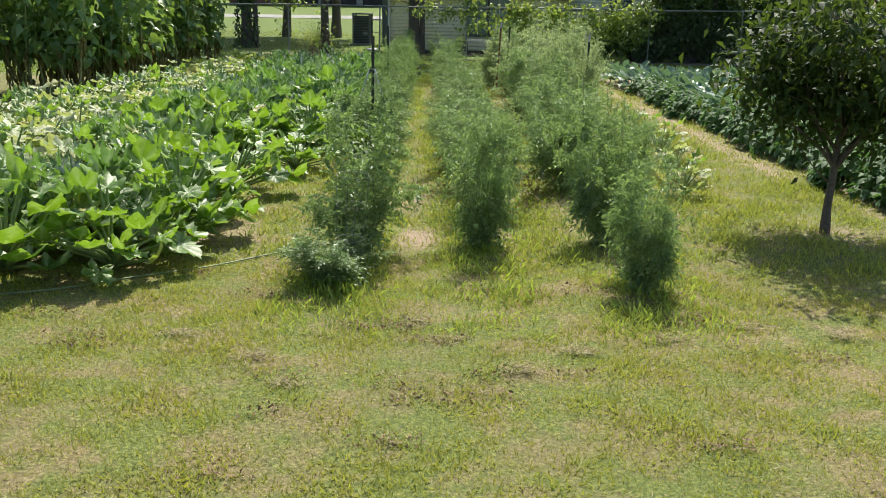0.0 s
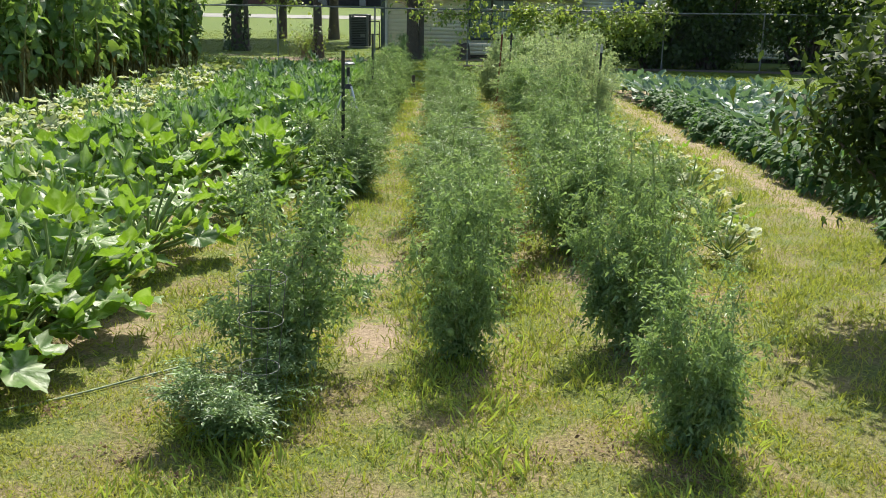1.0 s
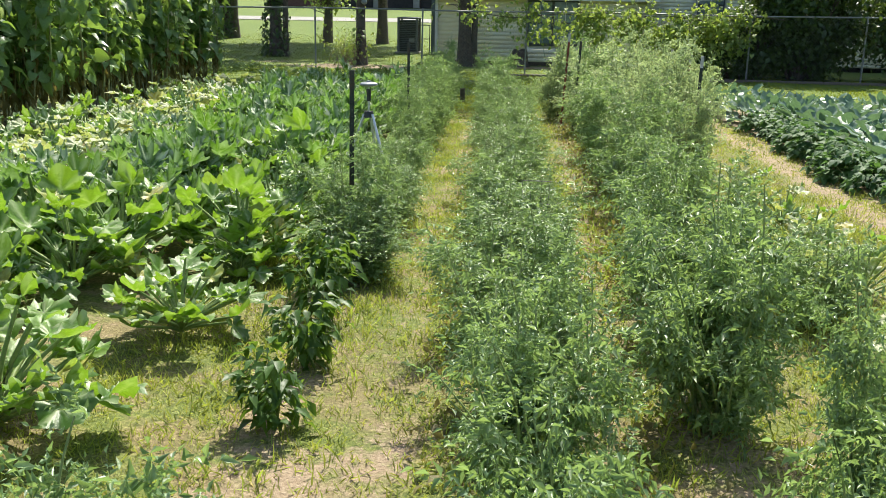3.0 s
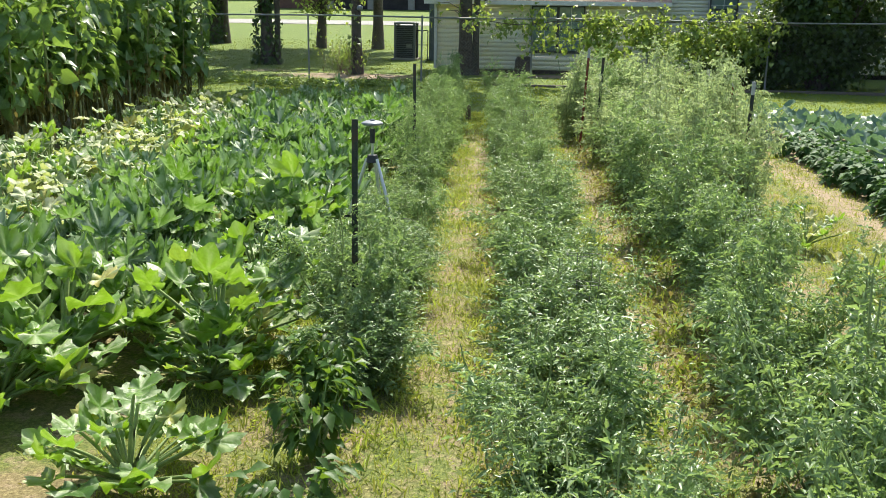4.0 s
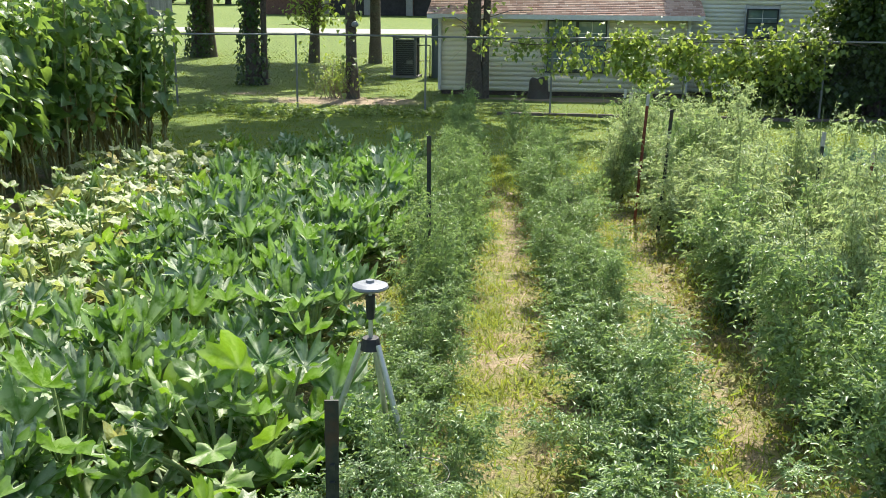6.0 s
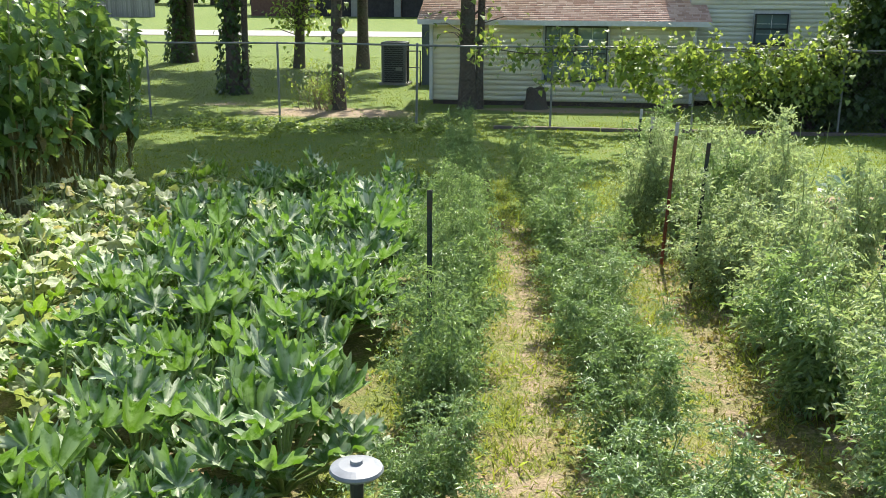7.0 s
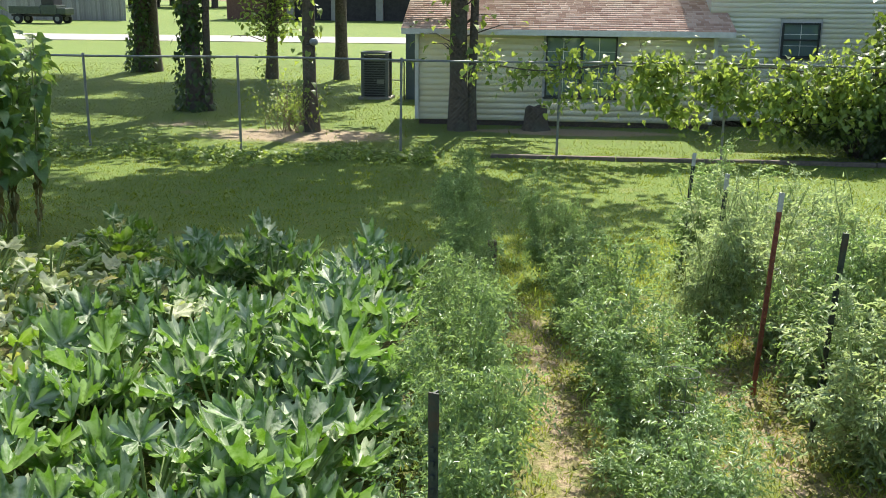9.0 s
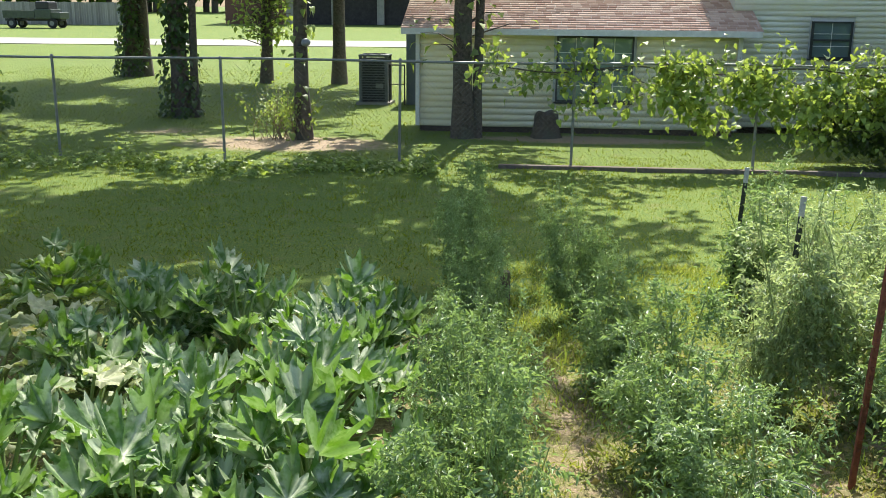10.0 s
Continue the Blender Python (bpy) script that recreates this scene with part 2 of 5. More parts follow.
def ground_material():
    m, nodes, links, bsdf = material("lawn_and_soil")
    pos = nodes.new("ShaderNodeNewGeometry").outputs["Position"]
    fine = noise_tex(nodes, links, 45, 6, 0.7, pos)
    mid = noise_tex(nodes, links, 2.2, 6, 0.62, pos)
    big = noise_tex(nodes, links, 0.35, 4, 0.55, pos)
    green = ramp(nodes, links, fine, [(0.3, (0.035, 0.055, 0.010)), (0.5, (0.13, 0.165, 0.03)), (0.68, (0.31, 0.32, 0.08))])
    dry = ramp(nodes, links, fine, [(0.28, (0.085, 0.062, 0.025)), (0.5, (0.235, 0.18, 0.085)), (0.72, (0.43, 0.35, 0.18))])
    col = mixed(nodes, links, ramp(nodes, links, mid, [(0.44, (0, 0, 0)), (0.58, (0.9, 0.9, 0.9))]), green, dry)
    col = mixed(nodes, links, ramp(nodes, links, big, [(0.4, (0, 0, 0)), (0.7, (0.45, 0.45, 0.45))]), col, (0.11, 0.15, 0.03))
    lush = nodes.new("ShaderNodeAttribute")
    lush.attribute_name = "lush"
    rich = ramp(nodes, links, fine, [(0.28, (0.032, 0.075, 0.007)), (0.5, (0.098, 0.168, 0.018)), (0.72, (0.285, 0.28, 0.04))])
    rich = mixed(nodes, links, ramp(nodes, links, mid, [(0.55, (0, 0, 0)), (0.72, (0.35, 0.35, 0.35))]), rich, dry)
    col = mixed(nodes, links, lush.outputs["Fac"], col, rich)
    soil_mask = nodes.new("ShaderNodeAttribute")
    soil_mask.attribute_name = "soil"
    rough_edge = nodes.new("ShaderNodeMath")
    rough_edge.operation = "MULTIPLY_ADD"
    links.new(noise_tex(nodes, links, 9, 6, 0.7, pos), rough_edge.inputs[0])
    rough_edge.inputs[1].default_value = 1.2
    rough_edge.inputs[2].default_value = -0.6
    add = nodes.new("ShaderNodeMath")
    add.operation = "ADD"
    links.new(rough_edge.outputs[0], add.inputs[0])
    links.new(soil_mask.outputs["Fac"], add.inputs[1])
    soil = ramp(nodes, links, fine, [(0.25, (0.15, 0.10, 0.055)), (0.5, (0.33, 0.25, 0.16)), (0.75, (0.47, 0.38, 0.26))])
    col = mixed(nodes, links, ramp(nodes, links, add.outputs[0], [(0.38, (0, 0, 0)), (0.6, (1, 1, 1))]), col, soil)
    links.new(col, bsdf.inputs["Base Color"])
    bsdf.inputs["Roughness"].default_value = 0.95
    bump(nodes, links, bsdf, fine, 0.7, 0.03)
    return m


GROUND = ground_material()


# ---- mesh helpers ----
def mesh_np(name, verts, faces, mats, smooth=False, uv=None):
    """verts: n x 3, faces: list of index arrays (m x 3 or m x 4)."""
    me = bpy.data.meshes.new(name)
    verts = np.asarray(verts, np.float32)
    faces = [faces] if isinstance(faces, np.ndarray) else faces
    faces = [np.asarray(f, np.int32) for f in faces if len(f)]
    loops = np.concatenate([f.ravel() for f in faces])
    sizes = np.concatenate([np.full(len(f), f.shape[1], np.int32) for f in faces])
    starts = np.concatenate([[0], np.cumsum(sizes)[:-1]]).astype(np.int32)
    me.vertices.add(len(verts))
    me.vertices.foreach_set("co", verts.ravel())
    me.loops.add(len(loops))
    me.loops.foreach_set("vertex_index", loops)
    me.polygons.add(len(sizes))
    me.polygons.foreach_set("loop_start", starts)
    if smooth:
        me.polygons.foreach_set("use_smooth", np.ones(len(sizes), bool))
    for mat in mats:
        me.materials.append(mat)
    if uv is not None:
        layer = me.uv_layers.new(name="UVMap")
        layer.data.foreach_set("uv", np.asarray(uv, np.float32)[loops].ravel())
    me.update(calc_edges=True)
    me.validate()
    return me


def turns(yaw, pitch, roll):
    """Rotation matrices: roll about y, then pitch about x, then yaw about z."""
    cy, sy, cp, sp, cr, sr = np.cos(yaw), np.sin(yaw), np.cos(pitch), np.sin(pitch), np.cos(roll), np.sin(roll)
    z, o = np.zeros_like(cy), np.ones_like(cy)
    rz = np.stack([np.stack([cy, -sy, z], -1), np.stack([sy, cy, z], -1), np.stack([z, z, o], -1)], -2)
    rx = np.stack([np.stack([o, z, z], -1), np.stack([z, cp, -sp], -1), np.stack([z, sp, cp], -1)], -2)
    ry = np.stack([np.stack([cr, z, sr], -1), np.stack([z, o, z], -1), np.stack([-sr, z, cr], -1)], -2)
    return rz @ rx @ ry


def scatter(template, places, yaw, pitch, roll, size):
    """Copies of a small template (verts, tris) laid out by arrays."""
    tv, tf = template
    r = turns(yaw, pitch, roll) * size[:, None, None]
    v = np.einsum("kij,nj->kni", r, tv) + places[:, None, :]
    f = tf[None] + (np.arange(len(places)) * len(tv))[:, None, None]
    return v.reshape(-1, 3), f.reshape(-1, tf.shape[1])


def joined(pieces):
    """One verts array and face arrays from several (verts, faces)."""
    vs, f3, f4, at = [], [], [], 0
    for v, f in pieces:
        (f3 if f.shape[1] == 3 else f4).append(f + at)
        vs.append(v)
        at += len(v)
    return np.concatenate(vs), [np.concatenate(f) for f in (f3, f4) if f]


def tube(points, radii, sides=6):
    """A tapered pipe along points."""
    p = np.asarray(points, float)
    d = np.gradient(p, axis=0)
    d /= np.linalg.norm(d, axis=1)[:, None] + 1e-9
    side = np.where(np.abs(d[:, 2:3]) > 0.9, np.array([[1.0, 0, 0]]), np.array([[0, 0, 1.0]]))
    a = np.cross(d, side)
    a /= np.linalg.norm(a, axis=1)[:, None] + 1e-9
    b = np.cross(d, a)
    w = np.linspace(0, 2 * np.pi, sides, endpoint=False)
    rad = np.broadcast_to(np.asarray(radii, float), (len(p),))
    v = p[:, None] + rad[:, None, None] * (np.cos(w)[None, :, None] * a[:, None] + np.sin(w)[None, :, None] * b[:, None])
    n = len(p)
    i, j = np.meshgrid(np.arange(n - 1), np.arange(sides), indexing="ij")
    k = (j + 1) % sides
    f = np.stack([i * sides + j, i * sides + k, (i + 1) * sides + k, (i + 1) * sides + j], -1).reshape(-1, 4)
    return v.reshape(-1, 3), f


def part(name, me, parent, label=""):
    ob = new(name, me)
    ob.parent = parent
    if label:
        tagged(ob, label)
    return ob


def thing(name, label, category, at=(0, 0, 0), turn=0, group="", kind=""):
    ob = new(name)
    ob.empty_display_size = 0.1
    ob.matrix_basis = pose(*at, 0, 0, turn)
    return tagged(ob, label, category, group, kind)


def box_bm(sx, sy, sz, at=(0, 0, 0), bevel=0.0):
    bm = bmesh.new()
    bmesh.ops.create_cube(bm, size=1, matrix=Matrix.LocRotScale(at, None, (sx, sy, sz)))
    if bevel:
        bmesh.ops.bevel(bm, geom=bm.edges[:], offset=bevel, segments=2, affect="EDGES", profile=0.6)
    return bm


def bm_mesh(name, bm, mat):
    me = bpy.data.meshes.new(name)
    bm.to_mesh(me)
    bm.free()
    me.materials.append(mat)
    return me


def box(name, parent, mat, size, at, bevel=0.004, label=""):
    return part(name, bm_mesh(name, box_bm(*size, at, bevel), mat), parent, label)


def copy_at(ob, m):
    """A copy of a thing at m, whatever scale the first one has."""
    return copy_thing(ob, m @ Matrix.Diagonal([1 / k for k in ob.scale] + [1]))


# ---- leaf templates: stalk at the origin, tip along +y, face up ----
def blade_leaf(width, fold=0.25, droop=0.3):
    v = np.array([[0, 0, 0], [-width / 2, 0.45, fold * width / 2], [0, 0.5, 0], [width / 2, 0.45, fold * width / 2], [0, 1, -droop]])
    f = np.array([[0, 2, 1], [0, 3, 2], [1, 2, 4], [2, 3, 4]])
    return v, f


def diamond_leaf(width, fold=0.3, droop=0.25):
    v = np.array([[0, 0, 0], [-width / 2, 0.4, fold * width], [width / 2, 0.4, fold * width], [0, 1, -droop]])
    return v, np.array([[0, 2, 3], [0, 3, 1]])


def heart_leaf(width, fold=0.2, droop=0.4):
    half = [(0.0, 0.0), (0.3, -0.12), (0.5, 0.12), (0.42, 0.45), (0.2, 0.78), (0.0, 1.0)]
    v = [[0, 0.02, 0], [0, 0.4, 0.02], [0, 1.0, -droop]]
    for s in (-1, 1):
        for x, y in half[1:5]:
            v.append([s * x * width, y, abs(x) * fold - droop * y * y])
    v = np.array(v)
    f = []
    for s in (0, 1):
        b = 3 + 4 * s
        tri = [[0, b, b + 1], [0, b + 1, 1], [1, b + 1, b + 2], [1, b + 2, b + 3], [1, b + 3, 2]]
        f += tri if s else [[a, c, bb] for a, bb, c in tri]
    return v, np.array(f)


def compound_leaf(leaflets, size, curl, seed):
    """A feathery tomato leaf: pairs of narrow curling leaflets along a drooping rib."""
    r = np.random.default_rng(seed)
    base = (np.array([[0, 0, 0], [-0.20, 0.37, 0.13], [0.20, 0.45, 0.11], [0.05, 1.0, -0.38]]), np.array([[0, 2, 3], [0, 3, 1]]))
    vs = []
    for i in range(leaflets):
        s = (i + 1) / leaflets
        y, z = s, -curl * s * s
        if i == leaflets - 1:
            vs.append(((0, y, z), 0.0))
        else:
            for side in (-1, 1):
                vs.append(((0, y * 0.9, z), side * (1.0 + r.normal(0, 0.25))))
    places = np.array([p for p, _ in vs])
    yaw = -np.array([a for _, a in vs])
    n = len(vs)
    v, f = scatter(base, places, yaw, r.normal(-0.3, 0.45, n), r.normal(0, 0.8, n), size * r.uniform(0.7, 1.25, n))
    rib = np.array([[-0.012, 0, 0], [0.012, 0, 0], [0, 1, -curl]])
    return np.concatenate([v, rib]), np.concatenate([f, [[len(v), len(v) + 1, len(v) + 2]]])


def lobed_leaf(name, lobes, depth, teeth, cup, wave, mat, seed, n=36, crinkle=0.02, round_lobes=0.9):
    """A broad squash leaf with lobes, side lobes, toothed rim, folds and a notch at the stalk; 1 m across."""
    r = np.random.default_rng(seed)
    a = np.linspace(-math.pi * 0.90, math.pi * 0.90, n)
    gap = math.pi * 1.48 / (lobes - 1)
    lobe_pos = np.linspace(-1, 1, lobes) * math.pi * 0.74 + r.normal(0, 0.05, lobes)
    off = np.min(np.abs(a[:, None] - lobe_pos[None]), axis=1)
    near = np.clip(off / (gap / 2), 0, 1)
    side = np.cos(near * math.pi * 3.2) * (near > 0.2) * 0.30
    rim = 0.5 * (1 - depth * near ** round_lobes) * (1 + depth * side) * (1.0 - 0.18 * (np.abs(a) / math.pi)) * (1 + teeth * r.choice([-1.0, 0.2, 1.0], n)) * r.normal(1, 0.02, n)
    long = 1 + 0.22 * np.cos(a)
    rings, uvs = [], []
    for k, s in enumerate((0.28, 0.64, 1.0)):
        rad = (rim * s if k else 0.5 * s * np.ones(n) * (1 - 0.35 * depth * near)) * long
        z = cup * rad ** 1.7 + wave * s * (0.5 - near) * 0.22 + r.normal(0, crinkle * s, n) - 0.25 * (s == 1.0) * np.abs(r.normal(0, 0.10, n))
        rings.append(np.stack([rad * np.sin(a), rad * np.cos(a), z], -1))
        uvs.append(np.stack([near, np.full(n, s)], -1))
    v = np.concatenate([[[0, 0, -0.02]]] + rings)
    uv = np.concatenate([[[0, 0]]] + uvs)
    j = np.arange(n - 1)
    f3 = np.stack([np.zeros(n - 1, int), 2 + j, 1 + j], -1)
    f4 = np.concatenate([np.stack([1 + k * n + j, 2 + k * n + j, 2 + (k + 1) * n + j, 1 + (k + 1) * n + j], -1) for k in (0, 1)])
    v = v + np.array([0, 0.12, 0])
    return mesh_np(name, v, [f3[:, ::-1], f4[:, ::-1]], [mat], True, uv)


def zucchini_blade(name, cup, ruffle, mat, seed, n=84):
    """A deeply cut zucchini leaf: five long lobes, each with jagged side lobes, folded along its vein; 1 m across."""
    r = np.random.default_rng(seed)
    a = np.linspace(-math.pi * 0.93, math.pi * 0.93, n)
    axes = np.array([-2.28, -1.12, 0.0, 1.12, 2.28]) + r.normal(0, 0.06, 5)
    length = np.array([0.66, 0.92, 1.06, 0.92, 0.66]) * r.normal(1, 0.05, 5)
    off = (a[:, None] - axes[None]) / 0.57
    u = np.clip(np.abs(off), 0, 1)
    lobe = length[None] * (1 - 0.36 * u ** 2.0 - 0.14 * (u > 0.93))
    which = np.argmax(lobe, axis=1)
    near = u[np.arange(n), which]
    rim = 0.56 * lobe[np.arange(n), which]
    side = 0.5 - 0.5 * np.cos(near * 1.6 * 2 * math.pi)
    rim = rim * (1 - 0.22 * side) * r.normal(1, 0.03, n)
    rings, uvs = [], []
    for k, s in enumerate((0.25, 0.60, 1.0)):
        rad = rim * s if k else 0.13 * np.ones(n) * (1 - 0.2 * near)
        fold = 0.42 * rad * (near - 0.35)
        z = cup * rad ** 1.6 + fold + ruffle * s * s * np.sin(a * 9 + seed) * 0.045 + r.normal(0, 0.022 * s, n) - 0.35 * max(0, s - 0.7) * (rad - 0.25)
        rings.append(np.stack([rad * np.sin(a), rad * np.cos(a), z], -1))
        uvs.append(np.stack([near, np.full(n, s)], -1))
    v = np.concatenate([[[0, 0, -0.02]]] + rings) + np.array([0, 0.10, 0])
    uv = np.concatenate([[[0, 0]]] + uvs)
    j = np.arange(n - 1)
    f3 = np.stack([np.zeros(n - 1, int), 2 + j, 1 + j], -1)
    f4 = np.concatenate([np.stack([1 + k * n + j, 2 + k * n + j, 2 + (k + 1) * n + j, 1 + (k + 1) * n + j], -1) for k in (0, 1)])
    return mesh_np(name, v, [f3[:, ::-1], f4[:, ::-1]], [mat], True, uv)


# ---- plan ----
def path_x(y):
    return np.interp(y, [2.0, 7.3, 12.0, 15.5, 19.0, 21.3, 26.0], [0.72, 0.26, -0.15, -0.40, -0.60, -0.75, -1.03])


def row_a(y):
    return path_x(y) - 0.58


def row_b(y):
    return np.interp(y, [6.0, 8.3, 10.5, 13.0, 16.0, 17.5, 20.5, 21.7, 22.9, 24.6], [0.93, 0.78, 0.63, 0.56, 0.19, 0.08, -0.03, -0.22, -0.42, -0.58])


def row_c(y):
    return np.interp(y, [5.85, 6.8, 7.2, 9.0, 9.5, 10.6, 11.9, 14.4, 15.6, 16.7, 19.1, 21.5, 24.9], [2.03, 1.97, 1.95, 1.70, 1.66, 1.70, 1.76, 1.74, 1.66, 1.57, 1.46, 1.32, 1.08])


def row_d(y):
    return 2.96 - 0.062 * (y - 7.5)


def bed_edge(y):
    return 4.75 - 0.075 * (y - 8.7)


def rise(y):
    """The land is level as far as the trees and climbs gently beyond."""
    return np.interp(np.asarray(y, float), [46, 54, 68, 88, 97, 150, 400], [0, 0.16, 0.74, 1.17, 1.5, 2.2, 4.0])


def soil_at(x, y):
    """How bare the ground is, 0 to 1."""
    s = np.zeros_like(x)

    def strip(center, half, a, b, strength):
        inside = np.clip(1 - np.abs(x - center) / half, 0, 1) ** 0.7 * np.clip((y - a) / 0.8, 0, 1) * np.clip((b - y) / 0.8, 0, 1)
        return inside * strength

    for value in (
        strip(path_x(y) - 0.02, 0.42, 6.5, 23.8, 0.42),
        strip(path_x(y) + 0.06, 0.40, 16.5, 23.8, 0.54),
        strip(row_a(y), 0.45, 6, 24, 0.55),
        strip(row_b(y), 0.4, 6, 24, 0.5),
        strip(row_c(y) - 0.62, 0.38, 8.0, 23, 0.52),
        strip(row_c(y), 0.5, 6.0, 26, 0.55),
        strip(row_d(y), 0.5, 13.0, 26, 0.5),
        strip(bed_edge(y) - 0.3, 0.5, 10, 26, 0.62),
        np.clip(1 - np.maximum(np.abs(x + 4.0) - 2.2, np.abs(y - 14.7) - 8.6) / 0.7, 0, 1) * 0.36,
        np.clip(1 - np.maximum(np.abs(x - bed_edge(y) - 2.6) - 2.5, np.abs(y - 17) - 8.8) / 0.6, 0, 1) * 0.6,
        np.clip(1 - np.hypot((x + 1.35) / 0.9, (y - 7.0) / 1.1), 0, 1) * 0.7,
        np.clip(1 - np.hypot((x - 0.30) / 0.35, (y - 7.2) / 0.8), 0, 1) * 0.9,
        np.clip(1 - np.hypot((x - 0.14) / 0.38, (y - 8.8) / 0.8), 0, 1) * 0.75,
        np.clip(1 - np.hypot((x + 0.20) / 0.4, (y - 8.6) / 0.7), 0, 1) * 0.8,
        np.clip(1 - np.hypot((x - 4.0) / 1.3, (y - 7.9) / 1.2), 0, 1) * 0.55,
        np.clip(1 - np.hypot((x - 2.6) / 1.3, (y - 5.0) / 0.45), 0, 1) * 0.45,
        np.clip(1 - np.hypot((x - 0.9) / 0.6, (y - 5.2) / 0.3), 0, 1) * 0.5,
        np.clip(1 - np.hypot((x + 0.45) / 0.8, (y - 16.6) / 0.5), 0, 1) * 0.7,
        np.clip(1 - np.hypot((x - 0.1) / 4.2, (y - 37.0) / 1.1), 0, 1) * 1.2,
        np.clip(1.25 - np.hypot((x + 6.0) / 3.2, (y - 35.5) / 1.6), 0, 1) * 0.85,
        np.clip(1.2 - np.hypot((x + 9.3) / 2.0, (y - 37.2) / 1.4), 0, 1) * 0.6,
    ):
        s = np.maximum(s, value)
    return s


def bumps(x, y):
    """Slight unevenness of the ground."""
    return 0.018 * np.sin(1.7 * x + 0.6 * np.sin(0.9 * y)) * np.sin(1.3 * y + 0.4) + 0.010 * np.sin(4.1 * x + 1.1) * np.sin(3.7 * y)


def build_ground():
    xs = np.concatenate([[-700, -300, -120, -70, -45, -30, -22, -17, -14, -12, -10.5, -9.2], np.arange(-8.2, 9.2, 0.14), [10, 11, 12.5, 15, 20, 30, 50, 90, 200, 700]])
    ys = np.concatenate([[-400, -100, -30, -12, -6, -3], np.arange(-1.5, 34.5, 0.14), np.arange(35, 60, 1.0), np.arange(62, 120, 3.0), [130, 150, 200, 300, 500, 900]])
    x, y = np.meshgrid(xs, ys)
    fade = np.clip((9 - np.abs(x)) / 2, 0, 1) * np.clip((34 - y) / 2, 0, 1)
    z = rise(y) + bumps(x, y) * fade
    ny, nx = x.shape
    i, j = np.meshgrid(np.arange(ny - 1), np.arange(nx - 1), indexing="ij")
    a = i * nx + j
    me = mesh_np("ground", np.stack([x, y, z], -1).reshape(-1, 3), [np.stack([a, a + 1, a + nx + 1, a + nx], -1).reshape(-1, 4)], [GROUND], True)
    att = me.attributes.new("soil", "FLOAT", "POINT")
    att.data.foreach_set("value", soil_at(x, y).astype(np.float32).ravel())
    att = me.attributes.new("lush", "FLOAT", "POINT")
    att.data.foreach_set("value", (np.clip((y - 23.4) / 1.0, 0, 1) * 1.0).astype(np.float32).ravel())
    return tagged(new("ground", me), "mown dry lawn with bare soil between garden rows", "ground", kind="structure")


build_ground()


# ---- grass ----
def grass_patch(name, label, x0, x1, y0, y1, per_m2, height, width, mat, keep=None, lean=0.5, seed=1, simple=False):
    r = np.random.default_rng(seed)
    n = int((x1 - x0) * (y1 - y0) * per_m2)
    x, y = r.uniform(x0, x1, n), r.uniform(y0, y1, n)
    clump = 0.5 + 0.5 * np.sin(5.1 * x + 2.0 * np.sin(3.3 * y)) * np.sin(4.3 * y + 1.7 * np.sin(2.9 * x))
    chance = (1 - 0.9 * np.clip(soil_at(x, y) * 1.6 - 0.15, 0, 1)) * (0.45 + 0.55 * clump)
    if keep is not None:
        chance = chance * keep(x, y)
    ok = r.random(n) < chance
    x, y, clump = x[ok], y[ok], clump[ok]
    n = len(x)
    blade = (np.array([[-0.5, 0, 0], [0.5, 0, 0], [0.28, 0.1, 0.62], [0, 0.34, 1.0]]) * np.array([width, height, height]), np.array([[0, 1, 2], [0, 2, 3]]))
    if simple:
        blade = (np.array([[-0.5, 0, 0], [0.5, 0, 0], [0, 0.4, 1.0]]) * np.array([width, height, height]), np.array([[0, 1, 2]]))
    size = r.uniform(0.55, 1.25, n) * (0.75 + 0.5 * clump)
    v, f = scatter(blade, np.stack([x, y, rise(y) + bumps(x, y) * (np.abs(x) < 9) * (y < 34) - 0.004], -1), r.uniform(0, 6.283, n), r.normal(0, lean, n) - 0.1, r.normal(0, lean, n), size)
    ob = new(name, mesh_np(name, v, [f], [mat], True))
    return tagged(ob, label, "grass", kind="stuff")


def open_ground(x, y):
    """Grass is thin under the dense beds."""
    squash = (x > -6.4) & (x < -1.75) & (y > 6.0) & (y < 26.2)
    veg = (x > bed_edge(y) + 0.1) & (y > 8.5) & (y < 26)
    tall = (x < -6.6) & (y > 17) & (y < 27.2)
    return np.where(squash | veg | tall, 0.06, 1.0)


grass_patch("mown_grass", "short dry mown lawn grass in front of garden", -4.2, 5.4, 0.9, 6.4, 6500, 0.036, 0.0075, MOWN_GRASS, open_ground, 0.8, 11, simple=True)
grass_patch("grass_between_rows", "sparse sunlit grass growing between vegetable rows", -2.4, 6.0, 6.4, 16, 2200, 0.06, 0.007, GRASS, open_ground, 0.6, 12)
grass_patch("grass_between_rows", "sparse sunlit grass growing between vegetable rows", -2.0, 4.6, 16, 26.5, 1500, 0.06, 0.009, GRASS, open_ground, 0.6, 13)
grass_patch("back_lawn_grass", "green shaded lawn grass along wire fence", -14, 9.5, 24.0, 34.5, 480, 0.045, 0.011, LAWN_GRASS, None, 0.6, 14)
grass_patch("neighbour_lawn_grass", "sunlit lawn grass beyond the wire fence", -22, 9.0, 34.5, 56, 70, 0.06, 0.02, LAWN_GRASS, None, 0.6, 15)


def on_path(x, y):
    patchy = 0.5 + 0.5 * np.sin(2.3 * y + 1.5 * np.sin(4 * x)) * np.sin(1.1 * y + 0.7)
    return np.clip(1.3 - np.abs(x - path_x(y)) / 0.42, 0, 1) * (0.12 + 0.88 * patchy ** 1.4)


